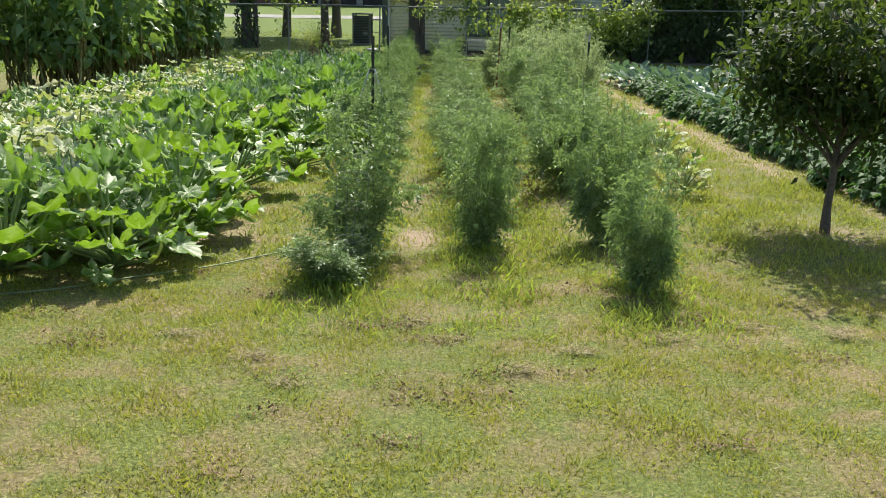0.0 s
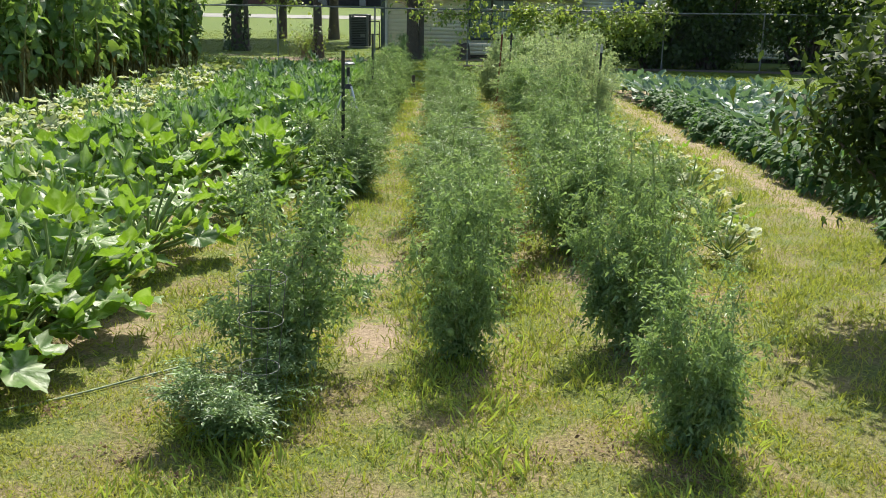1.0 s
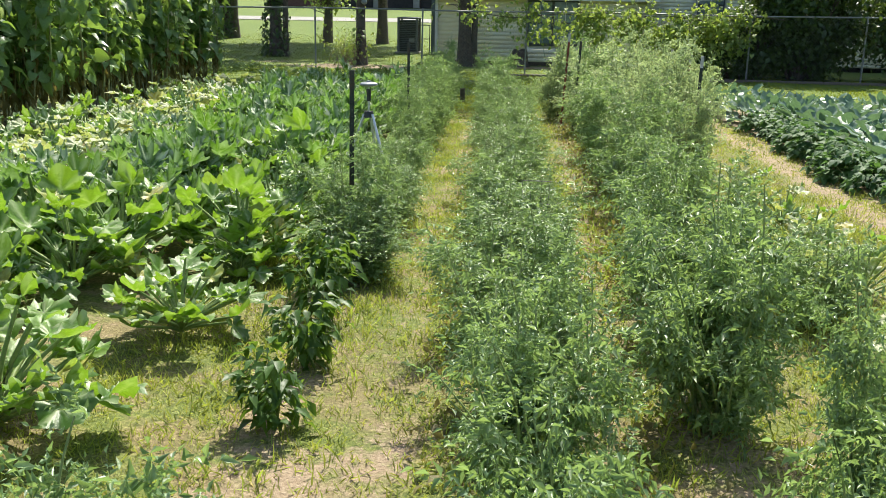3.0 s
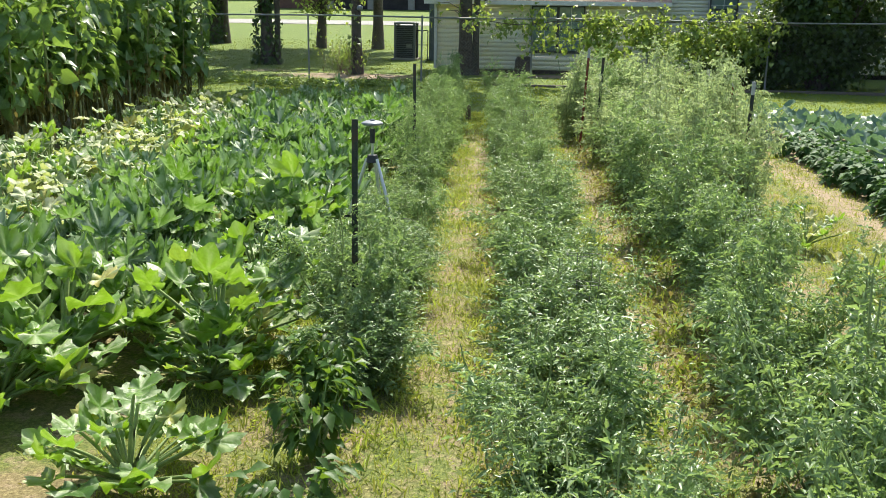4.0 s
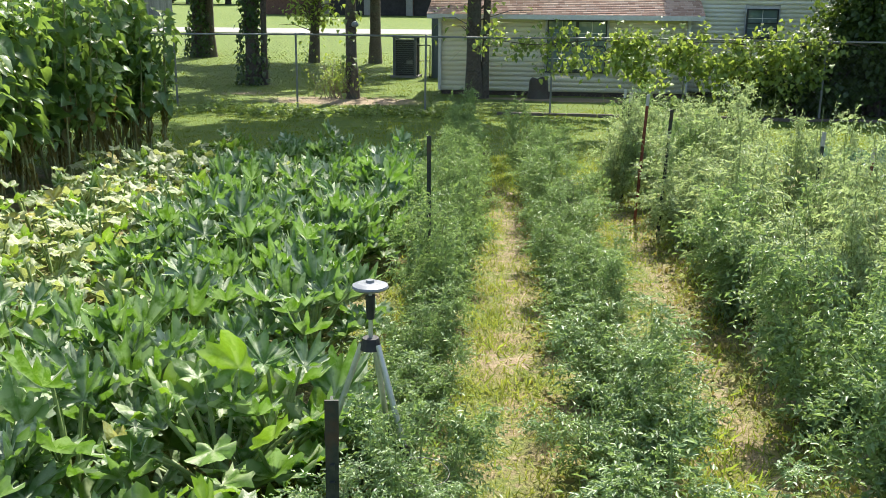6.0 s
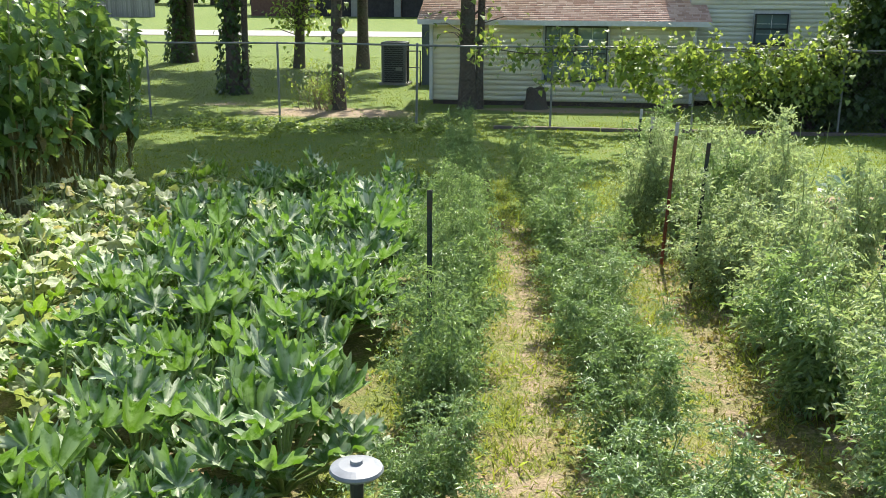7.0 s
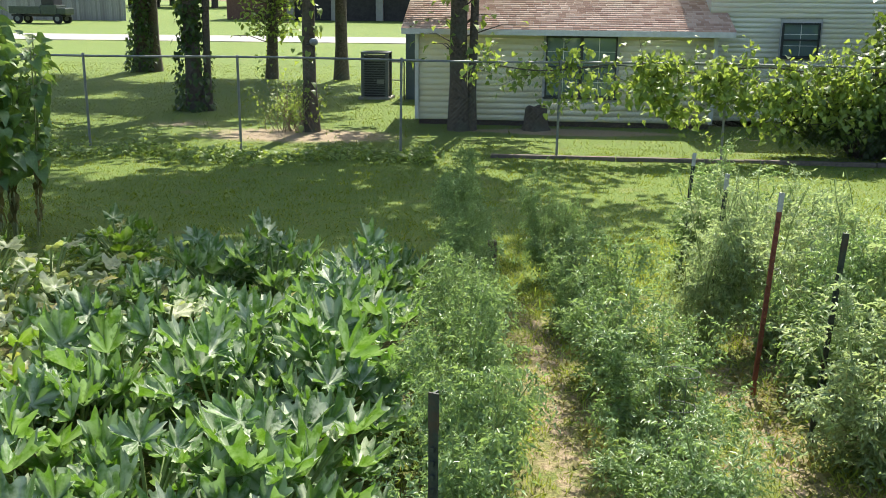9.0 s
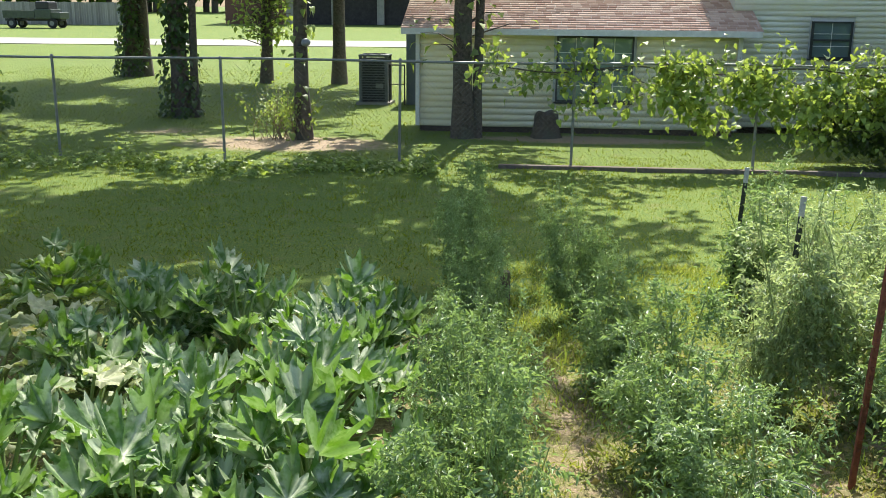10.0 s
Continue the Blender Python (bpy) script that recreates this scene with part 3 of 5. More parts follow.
grass_patch("path_grass", "bright yellow-green grass on the trodden garden path", -1.7, 1.0, 7.6, 23.6, 3400, 0.045, 0.008, PATH_GRASS, on_path, 0.8, 19)


def gap_bc(x, y):
    return np.clip(1.2 - np.abs(x - row_c(y) + 0.75) / 0.4, 0, 1)


grass_patch("tall_grass", "taller lush green grass between tomato rows", 0.0, 2.4, 8.0, 17, 700, 0.10, 0.008, LUSH_GRASS, gap_bc, 0.5, 18)


def near_rows(x, y):
    d = np.minimum.reduce([np.abs(x - row_a(y)), np.abs(x - row_b(y)), np.abs(x - row_c(y))])
    return np.clip(1.15 - d / 0.5, 0, 1) ** 1.5 * np.where(y < 6.9, 1.0, 0.45)


grass_patch("tall_grass", "taller lush green grass round plant bases", -1.2, 3.2, 4.7, 12, 1100, 0.085, 0.006, LUSH_GRASS, near_rows, 0.4, 16)
grass_patch("tall_grass", "taller lush green grass round plant bases", -2.0, 3.4, 12, 26, 500, 0.12, 0.008, LUSH_GRASS, near_rows, 0.4, 17)


def lawn_tufts(x, y):
    return np.clip(np.sin(7.3 * x + 2.1 * np.sin(5.7 * y)) * np.sin(9.1 * y + 1.9 * np.sin(4.9 * x)) * 2.2 - 0.9, 0, 1)


grass_patch("grass_tufts", "scattered taller green tufts in the mown lawn", -4.2, 5.4, 1.0, 6.4, 2200, 0.036, 0.005, LUSH_GRASS, lawn_tufts, 0.7, 22)


def low_weeds():
    """Leafy ground ivy along the fence foot."""
    r = np.random.default_rng(21)
    n = 2800
    x = r.uniform(-13.5, -2.6, n)
    y = 32.3 + r.normal(0, 0.35, n) + 0.25 * np.sin(x * 1.3)
    z = np.abs(r.normal(0, 0.09, n)) * (0.3 + 0.9 * np.sin(x * 1.7) ** 2)
    v, f = scatter(heart_leaf(0.9), np.stack([x, y, z + 0.02], -1), r.uniform(0, 6.28, n), r.normal(0.1, 0.5, n), r.normal(0, 0.4, n), r.uniform(0.05, 0.11, n))
    tagged(new("fence_weeds", mesh_np("fence_weeds", v, [f], [GRAPE_LEAF])), "low leafy weeds along foot of wire fence", "weeds", kind="stuff")


low_weeds()


def clippings():
    """Dry tufts and clods on the mown lawn."""
    r = np.random.default_rng(31)
    spots = [(1.12, 4.23), (0.72, 4.65), (1.47, 4.55), (2.56, 5.1), (-0.36, 4.26), (2.0, 4.8), (-0.1, 3.9), (-1.7, 3.6), (3.1, 5.0), (-0.9, 4.6)]
    for cx, cy in spots:
        n = 130
        p = np.stack([cx + r.normal(0, 0.06, n), cy + r.normal(0, 0.035, n), 0.012 + np.abs(r.normal(0, 0.012, n))], -1)
        stalk = (np.array([[-0.5, 0, 0], [0.5, 0, 0], [0, 1, 0.1]]) * np.array([0.09, 1, 1]), np.array([[0, 1, 2]]))
        v, f = scatter(stalk, p, r.uniform(0, 6.28, n), r.normal(0.1, 0.25, n), r.normal(0, 0.5, n), r.uniform(0.03, 0.08, n))
        me = mesh_np("dry_grass_clump", v - np.array([cx, cy, 0]), [f], [STRAW])
        ob = new("dry_grass_clump", me)
        ob.matrix_basis = pose(cx, cy, 0)
        tagged(ob, "small brown clump of dried cut grass on lawn", "grass clump", "clumps on the lawn", "stuff")
    n = 5200
    c = np.stack([r.uniform(-4, 5, 260), r.uniform(1.2, 6.3, 260)], -1)
    at = c[r.integers(0, 260, n)] + r.normal(0, 1, (n, 2)) * np.array([0.10, 0.05])
    p = np.column_stack([at, 0.012 + np.abs(r.normal(0, 0.01, n)) + bumps(at[:, 0], at[:, 1])])
    v, f = scatter(stalk, p, r.uniform(0, 6.28, n), r.normal(0.1, 0.25, n), r.normal(0, 0.5, n), r.uniform(0.025, 0.06, n))
    n = 4200
    at = c[r.integers(0, 70, n)] + r.normal(0, 1, (n, 2)) * np.array([0.11, 0.05])
    p = np.column_stack([at, 0.014 + np.abs(r.normal(0, 0.012, n)) + bumps(at[:, 0], at[:, 1])])
    vb, fb = scatter(blade_leaf(0.5, 0.4, 0.3), p, r.uniform(0, 6.28, n), r.normal(0.1, 0.4, n), r.normal(0, 0.6, n), r.uniform(0.012, 0.034, n))
    tagged(new("lawn_leaf_litter", mesh_np("lawn_leaf_litter", vb, [fb], [BROWN_LITTER])), "brown dead leaf scraps scattered on the lawn", "leaf litter", kind="stuff")
    tagged(new("grass_clippings", mesh_np("grass_clippings", v, [f], [STRAW])), "dry straw-coloured clippings scattered over lawn", "clippings", kind="stuff")


clippings()


# ---- tomato plants ----
def tomato_plant(seed, height, spread, leaves, fruits=0, leaf=TOMATO_LEAF):
    r = np.random.default_rng(seed)
    top = thing("tomato_plant", "bushy feathery green tomato plant in garden row", "tomato plant", group="tomato plants in the rows")
    stems, tips = [], []
    for k in range(15):
        a = r.uniform(0, 6.283)
        reach = spread * r.uniform(0.3, 1.3)
        h = height * r.uniform(0.5, 1.22)
        t = np.linspace(0, 1, 9)
        bend = np.stack([np.cos(a) * reach * t ** 0.8 + 0.05 * np.sin(5 * t + k), np.sin(a) * reach * t ** 0.8 + 0.05 * np.cos(4 * t + k), h * (t - 0.1 * t ** 3 * (reach / spread))], -1)
        stems.append(tube(bend, np.linspace(0.008, 0.003, 9), 4))
        tips.append(bend)
    v, f = joined(stems)
    part("stem", mesh_np("tomato_stem", v, f, [TOMATO_STEM], True), top)
    shapes = [compound_leaf(6, 0.26, 0.5, seed + 1), compound_leaf(6, 0.23, 0.9, seed + 2), compound_leaf(5, 0.28, 0.3, seed + 3)]
    nodes = leaves // 7
    which = r.integers(0, len(tips), nodes)
    s = 0.05 + 0.95 * r.beta(1.5, 1.1, nodes)
    idx = s * 8
    lo = np.clip(idx.astype(int), 0, 7)
    pts = np.array(tips)
    knot = pts[which, lo] * (1 - (idx - lo))[:, None] + pts[which, lo + 1] * (idx - lo)[:, None]
    bulge = spread * 0.25 * (0.35 + 0.65 * np.sin(np.pi * np.clip(s, 0.12, 1) ** 0.8))
    knot = knot + r.normal(0, 1, (nodes, 3)) * np.array([1, 1, 0.45]) * bulge[:, None] * (0.5 + 0.6 * (r.random(nodes) < 0.15))[:, None]
    pieces = []
    for shape in shapes:
        n = leaves // 3
        at = r.integers(0, nodes, n)
        p = knot[at] + r.normal(0, 0.028, (n, 3))
        p[:, 2] = np.clip(p[:, 2], 0.05, None)
        yaw = np.arctan2(-p[:, 0], p[:, 1]) + r.uniform(-2.2, 2.2, n)
        pieces.append(scatter(shape, p, yaw, r.normal(0.2, 0.6, n), r.normal(0, 0.5, n), r.uniform(0.09, 0.21, n) * (1.12 - 0.42 * s[at])))
    v, f = joined(pieces)
    part("foliage", mesh_np("tomato_foliage", v, f, [leaf]), top)
    for k in range(fruits):
        a, z = r.uniform(0, 6.28), r.uniform(0.15, 0.5) * height
        bm = bmesh.new()
        bmesh.ops.create_uvsphere(bm, u_segments=10, v_segments=7, radius=0.03, matrix=Matrix.LocRotScale((math.cos(a) * spread * 0.7, math.sin(a) * spread * 0.7, z), None, (1, 1, 0.85)))
        part("tomato", bm_mesh("tomato", bm, FRUIT), top, "small unripe green tomato")
    return top


TOMATOES = [tomato_plant(100 + 10 * k, 1.0, 0.36, 900, 1 if k == 1 else 0) for k in range(6)]
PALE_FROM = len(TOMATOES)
TOMATOES += [tagged(tomato_plant(170 + 10 * k, 1.0, 0.36, 740, 0, SUNSTRUCK_LEAF), "pale feathery tomato plant in outer row, coloured as sunlit") for k in range(3)]
tomato_used = [False] * len(TOMATOES)


def place_tomato(x, y, height, wide=1.0, label="", pale=False):
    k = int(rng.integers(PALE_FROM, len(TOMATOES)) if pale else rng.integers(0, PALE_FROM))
    m = pose(x, y, 0, rng.normal(0, 3), rng.normal(0, 3), rng.uniform(0, 360)) @ Matrix.Diagonal((wide, wide, height * 1.08, 1))
    if tomato_used[k]:
        ob = copy_at(TOMATOES[k], m)
    else:
        ob = TOMATOES[k]
        ob.matrix_basis = m
        tomato_used[k] = True
    if label:
        tagged(ob, label)
    return ob


TOMATO_ROWS = [
    (row_a, [(6.6, 0.95, 1.15), (12.15, 0.88, 1.15), (13.3, 0.6, 1.15), (14.6, 0.62, 0.9), (15.4, 0.55, 1.0), (16.2, 0.62, 0.9), (17.25, 0.95, 1.05), (18.3, 0.95, 1.1), (19.3, 1.0, 1.1), (20.3, 1.0, 1.1), (21.3, 0.95, 1.05), (22.4, 0.8, 0.85), (23.5, 0.9, 0.85), (24.5, 0.95, 0.9), (25.5, 1.05, 0.85)]),
    (row_b, [(6.95, 0.95, 0.95), (8.3, 0.92, 1.1), (9.4, 0.85, 1.1), (10.5, 0.72, 1.25), (11.6, 0.66, 1.3), (12.7, 0.68, 1.3), (13.8, 0.7, 1.3), (14.9, 0.72, 1.25), (16.0, 0.68, 1.25), (17.1, 0.68, 1.05), (18.2, 0.74, 1.05), (19.3, 0.8, 1.2), (20.4, 0.92, 1.3), (21.6, 0.98, 1.25), (22.9, 0.9, 1.0), (24.6, 1.0, 0.95)]),
    (row_c, [(5.85, 0.85, 0.7), (7.1, 1.02, 0.88), (9.4, 1.08, 1.1), (10.6, 1.02, 1.15), (11.9, 0.85, 1.1), (13.1, 0.85, 1.1), (14.4, 0.95, 1.2), (15.6, 1.05, 1.25), (16.7, 1.1, 1.3), (17.9, 1.15, 1.3), (19.1, 1.2, 1.3), (20.3, 1.1, 1.25), (21.5, 1.15, 1.2), (22.6, 1.2, 1.25), (23.8, 1.2, 1.2), (24.9, 1.2, 1.15)]),
    (row_d, [(16.7, 1.0, 0.8), (17.6, 1.25, 1.05), (18.8, 1.3, 1.05), (20.0, 1.3, 1.1), (21.3, 1.3, 1.15), (22.5, 1.3, 1.15), (23.8, 1.1, 1.1)]),
]
for line, plants in TOMATO_ROWS:
    for y, h, w in plants:
        shift = 0.10 if line is row_a and y < 8 else (-0.05 if line is row_a else 0.0)
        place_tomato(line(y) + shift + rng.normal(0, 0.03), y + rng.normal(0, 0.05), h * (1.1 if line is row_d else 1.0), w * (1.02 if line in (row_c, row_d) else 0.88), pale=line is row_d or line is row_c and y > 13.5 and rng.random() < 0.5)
place_tomato(-0.60, 11.75, 0.5, 1.0, "low sprawling tomato plant with thin shoots")
place_tomato(-0.22, 5.85, 0.36, 0.85, "small young tomato plant among tall grass")
place_tomato(-0.74, 14.0, 0.62, 0.85)
place_tomato(-1.02, 13.55, 0.55, 0.9, "low sprawling tomato plant beside the tripod")
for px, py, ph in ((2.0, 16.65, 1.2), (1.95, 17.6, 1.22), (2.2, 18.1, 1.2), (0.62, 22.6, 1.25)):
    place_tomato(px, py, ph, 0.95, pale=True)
place_tomato(2.12, 8.3, 0.98, 0.8)
place_tomato(2.55, 11.3, 0.6, 0.9, "low sprawling tomato plant with thin shoots")


def dry_litter():
    """Withered lower leaves lying along the tomato rows."""
    r = np.random.default_rng(37)
    n = 1700
    y = r.uniform(8.5, 22.5, n)
    x = row_c(y) - 0.42 + r.normal(0, 0.14, n)
    x = np.where(r.random(n) < 0.3, row_b(y) - 0.38 + r.normal(0, 0.08, n), x)
    z = np.abs(r.normal(0.02, 0.05, n)) + 0.01
    v, f = scatter(blade_leaf(0.5, 0.5, 0.3), np.stack([x, y, z], -1), r.uniform(0, 6.28, n), r.normal(-0.2, 0.5, n), r.normal(0, 0.6, n), r.uniform(0.035, 0.085, n))
    tagged(new("withered_leaf_litter", mesh_np("withered_leaf_litter", v, [f], [DRY_LEAF])), "brown withered leaves under the tomato rows", "leaf litter", kind="stuff")


dry_litter()


def tomato_cage(x, y, h, lean):
    top = thing("tomato_cage", "thin galvanised wire cage round tomato plant", "plant cage", group="wire cages in the rows")
    top.matrix_basis = pose(x, y, 0, lean, -lean * 0.5, rng.uniform(0, 90))
    for k in range(4):
        a = k * math.pi / 2
        part("wire_leg", mesh_np("cage_leg", *joined([tube([(0.08 * math.cos(a), 0.08 * math.sin(a), 0), (0.12 * math.cos(a), 0.12 * math.sin(a), h)], 0.0018, 5)]), [CAGE_WIRE], True), top)
    for q in (0.4, 0.72, 1.0):
        r = 0.08 + 0.04 * q
        ring = [(r * math.cos(a), r * math.sin(a), h * q) for a in np.linspace(0, 2 * math.pi, 25)]
        part("wire_ring", mesh_np("cage_ring", *joined([tube(ring, 0.0018, 5)]), [CAGE_WIRE], True), top)


for cx, cy, ch, cl in ((-0.78, 13.9, 0.5, 6), (-0.10, 5.9, 0.77, 4), (float(row_b(12.4)) + 0.1, 12.4, 0.66, -8), (float(row_c(13.3)), 13.3, 0.8, 5), (float(row_a(6.6)) + 0.23, 6.65, 0.8, 3), (float(row_b(20.0)), 20.0, 0.75, -4)):
    tomato_cage(cx, cy, ch, cl)


# ---- squash ----
ZUCCHINI = [zucchini_blade("zucchini_leaf", 0.45 + 0.30 * k, 0.6 + 0.3 * k, ZUCCHINI_LEAF, 40 + k) for k in range(4)]
BROAD = [lobed_leaf("squash_leaf", 5, 0.24, 0.06, 0.25 + 0.3 * k, (0.6, -0.5, 0.5)[k], SQUASH_LEAF, 50 + k, 32) for k in range(3)]
JAGGED = [lobed_leaf("squash_leaf", 5, 0.48, 0.10, 0.4 + 0.4 * k, (0.6, -0.7)[k], SQUASH_LEAF, 56 + k, 40, 0.05, 1.3) for k in range(2)]
PALE = [lobed_leaf("pale_squash_leaf", 5, 0.30, 0.06, -0.3 + 0.4 * k, (0.6, -0.6, 0.5)[k], PALE_LEAF, 60 + k, 32, 0.035) for k in range(3)]


def squash_plant(seed, name, label, category, group, shapes, leaves, height, reach, size, upright, skirt=0):
    """Leaves on long hollow stalks that rise from one crown."""
    r = np.random.default_rng(seed)
    top = thing(name, label, category, group=group)
    stalks = []
    spots = []
    for k in range(leaves + skirt):
        a = k * 2.39996 + r.normal(0, 0.25)
        s = math.sqrt((k + 0.5) / leaves)
        d = reach * s * r.uniform(0.85, 1.1)
        h = height * (1.0 - 0.62 * s * s) * r.uniform(0.75, 1.14)
        if k % 3 == 1:
            h, d = h * r.uniform(0.35, 0.65), d * r.uniform(0.75, 1.05)
        if k >= leaves:
            s, d, h = 1.0, reach * r.uniform(0.7, 1.0), height * r.uniform(0.22, 0.5)
        p = np.array([math.cos(a) * d, math.sin(a) * d, h])
        t = np.linspace(0, 1, 5)[:, None]
        bow = np.concatenate([p[:2][None] * (t ** 1.2), p[2] * t ** 0.85 + 0.02], axis=1)
        stalks.append(tube(bow, np.linspace(0.014, 0.009, 5), 5))
        spots.append((p + np.array([0, 0, 0.02]), a, s))
    v, f = joined(stalks)
    part("stem", mesh_np(name + "_stem", v, f, [VINE_STEM], True), top)
    for p, a, s in spots:
        ob = part("leaf", shapes[int(r.integers(0, len(shapes)))], top)
        tilt = upright * (1 - 0.35 * s) + r.normal(0, 18) - (45 if p[2] < 0.3 * height + 0.1 and s == 1.0 else 0)
        k = size * r.uniform(0.75, 1.2)
        ob.matrix_basis = Matrix.Translation(p) @ pose(0, 0, 0, 0, 0, math.degrees(a) - 90 + r.normal(0, 22)) @ pose(0, 0, 0, tilt, r.normal(0, 12), 0) @ Matrix.Diagonal((k, k, k, 1))
    return top


ZUC_LABEL, SQ_LABEL, PALE_LABEL = "dark green zucchini plant with upright jagged leaves", "bright green squash plant with broad lobed leaves", "pale yellowing squash plant with broad whitish leaves"
zuc = [squash_plant(200 + k, "zucchini_plant", ZUC_LABEL, "zucchini plant", "zucchini plants in the bed", ZUCCHINI, 31, 0.60, 0.44, 0.345, 24) for k in range(4)]
squ = [squash_plant(220 + k, "squash_plant", SQ_LABEL, "squash plant", "squash plants in the bed", BROAD + JAGGED[:1], 28, 0.54, 0.48, 0.275, 30, 10) for k in range(4)]
pal = [squash_plant(240 + k, "pale_squash_plant", PALE_LABEL, "squash plant", "pale squash plants in the bed", PALE + JAGGED[:1], 20, 0.55, 0.52, 0.27, 26) for k in range(4)]
edge = [squash_plant(260 + k, "squash_plant", "dense green squash plant at the bed edge", "squash plant", "squash plants in the bed", BROAD + JAGGED[:1], 30, 0.60, 0.52, 0.28, 34, 14) for k in range(3)]
used = set()


def put(protos, x, y, scale=1.0, tall=1.0, label="", lean=0.0):
    k = protos[int(rng.integers(0, len(protos)))]
    m = pose(x, y, 0, rng.normal(0, 1) * lean, rng.normal(0, 1) * lean, rng.uniform(0, 360)) @ Matrix.Diagonal((scale, scale, scale * tall, 1))
    if k.name in used:
        ob = copy_at(k, m)
    else:
        used.add(k.name)
        ob = k
        ob.matrix_basis = m
    if label:
        tagged(ob, label)
    return ob


y = 5.8
while y < 23.8:
    x = -1.8 if y < 9 else (-2.8 if y < 11.6 else -1.78 - 0.06 * (y - 12))
    x += rng.normal(0, 0.08)
    left = -6.35
    while x > left:
        jx, jy = x + rng.normal(0, 0.09), y + rng.normal(0, 0.1)
        pale_edge = np.interp(jy, [6, 14, 17, 20.4, 23], [-3.3, -3.75, -3.85, -3.95, -4.25])
        scale = rng.uniform(0.88, 1.15)
        if math.hypot(jx + 3.5, jy - 22.4) < 0.48:      # a bare hole in the bed
            x -= 0.75
            continue
        if jx < pale_edge + rng.normal(0, 0.25):
            if jy < 23.2:
                put(edge if jy < 6.5 else pal, jx, jy, scale)
        elif jy < 12.5 and rng.random() < 0.55 or jx > -2.1 and jy < 14.5:
            put(edge if jx > -2.6 or jy < 6.9 else squ, jx, jy, scale * (1.12 if jy < 7 else 1.0))
        else:
            put(zuc, jx, jy, scale)
        x -= 0.75
    y += 0.75
put(squ, -5.4, 24.5, 0.9, 1.0, "lone dark green squash plant on the lawn edge")
put(squ, -1.42, 10.3, 0.85, 0.95, "lone green squash plant with pale leaves")
put(edge, -1.5, 11.6, 0.7, 0.85)
for sx, sy, sc in ((2.92, 9.4, 0.6), (3.0, 10.4, 0.6), (3.05, 11.8, 0.75), (2.95, 12.9, 0.7), (2.85, 15.6, 0.6), (3.0, 14.2, 0.6)):
    put(pal, sx, sy, sc, 1.1, "small squash plant with whitish broad leaves")


# ---- peppers ----
def pepper_plant(seed):
    r = np.random.default_rng(seed)
    top = thing("pepper_plant", "dark glossy pepper plant with drooping leaves", "pepper plant", group="pepper plants in the row")
    stems, tips = [], []
    for k in range(6):
        a = r.uniform(0, 6.28)
        t = np.linspace(0, 1, 5)
        p = np.stack([np.cos(a) * 0.17 * t, np.sin(a) * 0.17 * t, 0.05 + 0.42 * t * r.uniform(0.8, 1.05)], -1)
        p[0] = 0
        stems.append(tube(p, np.linspace(0.008, 0.004, 5), 5))
        tips.append(p)
    v, f = joined(stems)
    part("stem", mesh_np("pepper_stem", v, f, [TOMATO_STEM], True), top)
    n = 210
    pts = np.array(tips)[r.integers(0, 6, n), r.integers(1, 5, n)] + r.normal(0, 0.055, (n, 3))
    v, f = scatter(blade_leaf(0.5, 0.5, 0.25), pts, np.arctan2(-pts[:, 0], pts[:, 1]) + r.normal(0, 0.7, n), r.normal(-0.35, 0.4, n), r.normal(0, 0.35, n), r.uniform(0.08, 0.15, n))
    part("foliage", mesh_np("pepper_foliage", v, f, [PEPPER_LEAF], True), top)
    return top


peppers = [pepper_plant(300 + k) for k in range(3)]
for py, sc in ((9.1, 0.78), (9.9, 0.8), (10.7, 0.85), (11.4, 0.8)):
    put(peppers, -0.44 - 0.12 * (py - 9.1), py, sc)


# ---- sunflowers ----
def sunflower(seed):
    r = np.random.default_rng(seed)
    top = thing("sunflower_plant", "tall leafy sunflower stalk with withered lower leaves", "sunflower plant", group="block of sunflowers")
    h = r.uniform(2.6, 3.1)
    t = np.linspace(0, 1, 7)
    p = np.stack([0.10 * np.sin(2.2 * t + seed), 0.10 * np.cos(1.8 * t + seed) - 0.1 * math.cos(seed), h * t], -1)
    part("stalk", mesh_np("sunflower_stalk", *joined([tube(p, np.linspace(0.02, 0.009, 7), 6)]), [STALK], True), top)
    n = 62
    s = np.linspace(0.0, 1.0, n) ** 0.9 * 0.68 + 0.32
    at = np.stack([np.interp(s, t, p[:, 0]), np.interp(s, t, p[:, 1]), s * h], -1)
    yaw = np.arange(n) * 2.4 + r.normal(0, 0.4, n)
    out = np.stack([-np.sin(yaw), np.cos(yaw), np.zeros(n)], -1)
    at = at + out * r.uniform(0.05, 0.26, n)[:, None] + np.array([0, 0, 1]) * r.uniform(-0.05, 0.08, n)[:, None]
    v, f = scatter(heart_leaf(0.92, 0.45, 0.45), at, yaw, r.normal(-0.35, 0.6, n) + 0.7 * (s > 0.93), r.normal(0, 0.55, n), r.uniform(0.10, 0.24, n) * (1.1 - 0.5 * np.clip(s - 0.75, 0, 1) * 2))
    part("foliage", mesh_np("sunflower_foliage", v, [f], [SUNFLOWER_LEAF]), top)
    n = 15
    s = r.uniform(0.10, 0.46, n)
    at = np.stack([np.interp(s, t, p[:, 0]), np.interp(s, t, p[:, 1]), s * h], -1)
    v, f = scatter(heart_leaf(0.55, 0.5, 0.5), at, r.uniform(0, 6.28, n), r.normal(-1.2, 0.25, n), r.normal(0, 0.5, n), r.uniform(0.12, 0.22, n))
    part("withered_leaves", mesh_np("sunflower_withered", v, [f], [DRY_LEAF]), top, "brown withered hanging leaves")
    return top


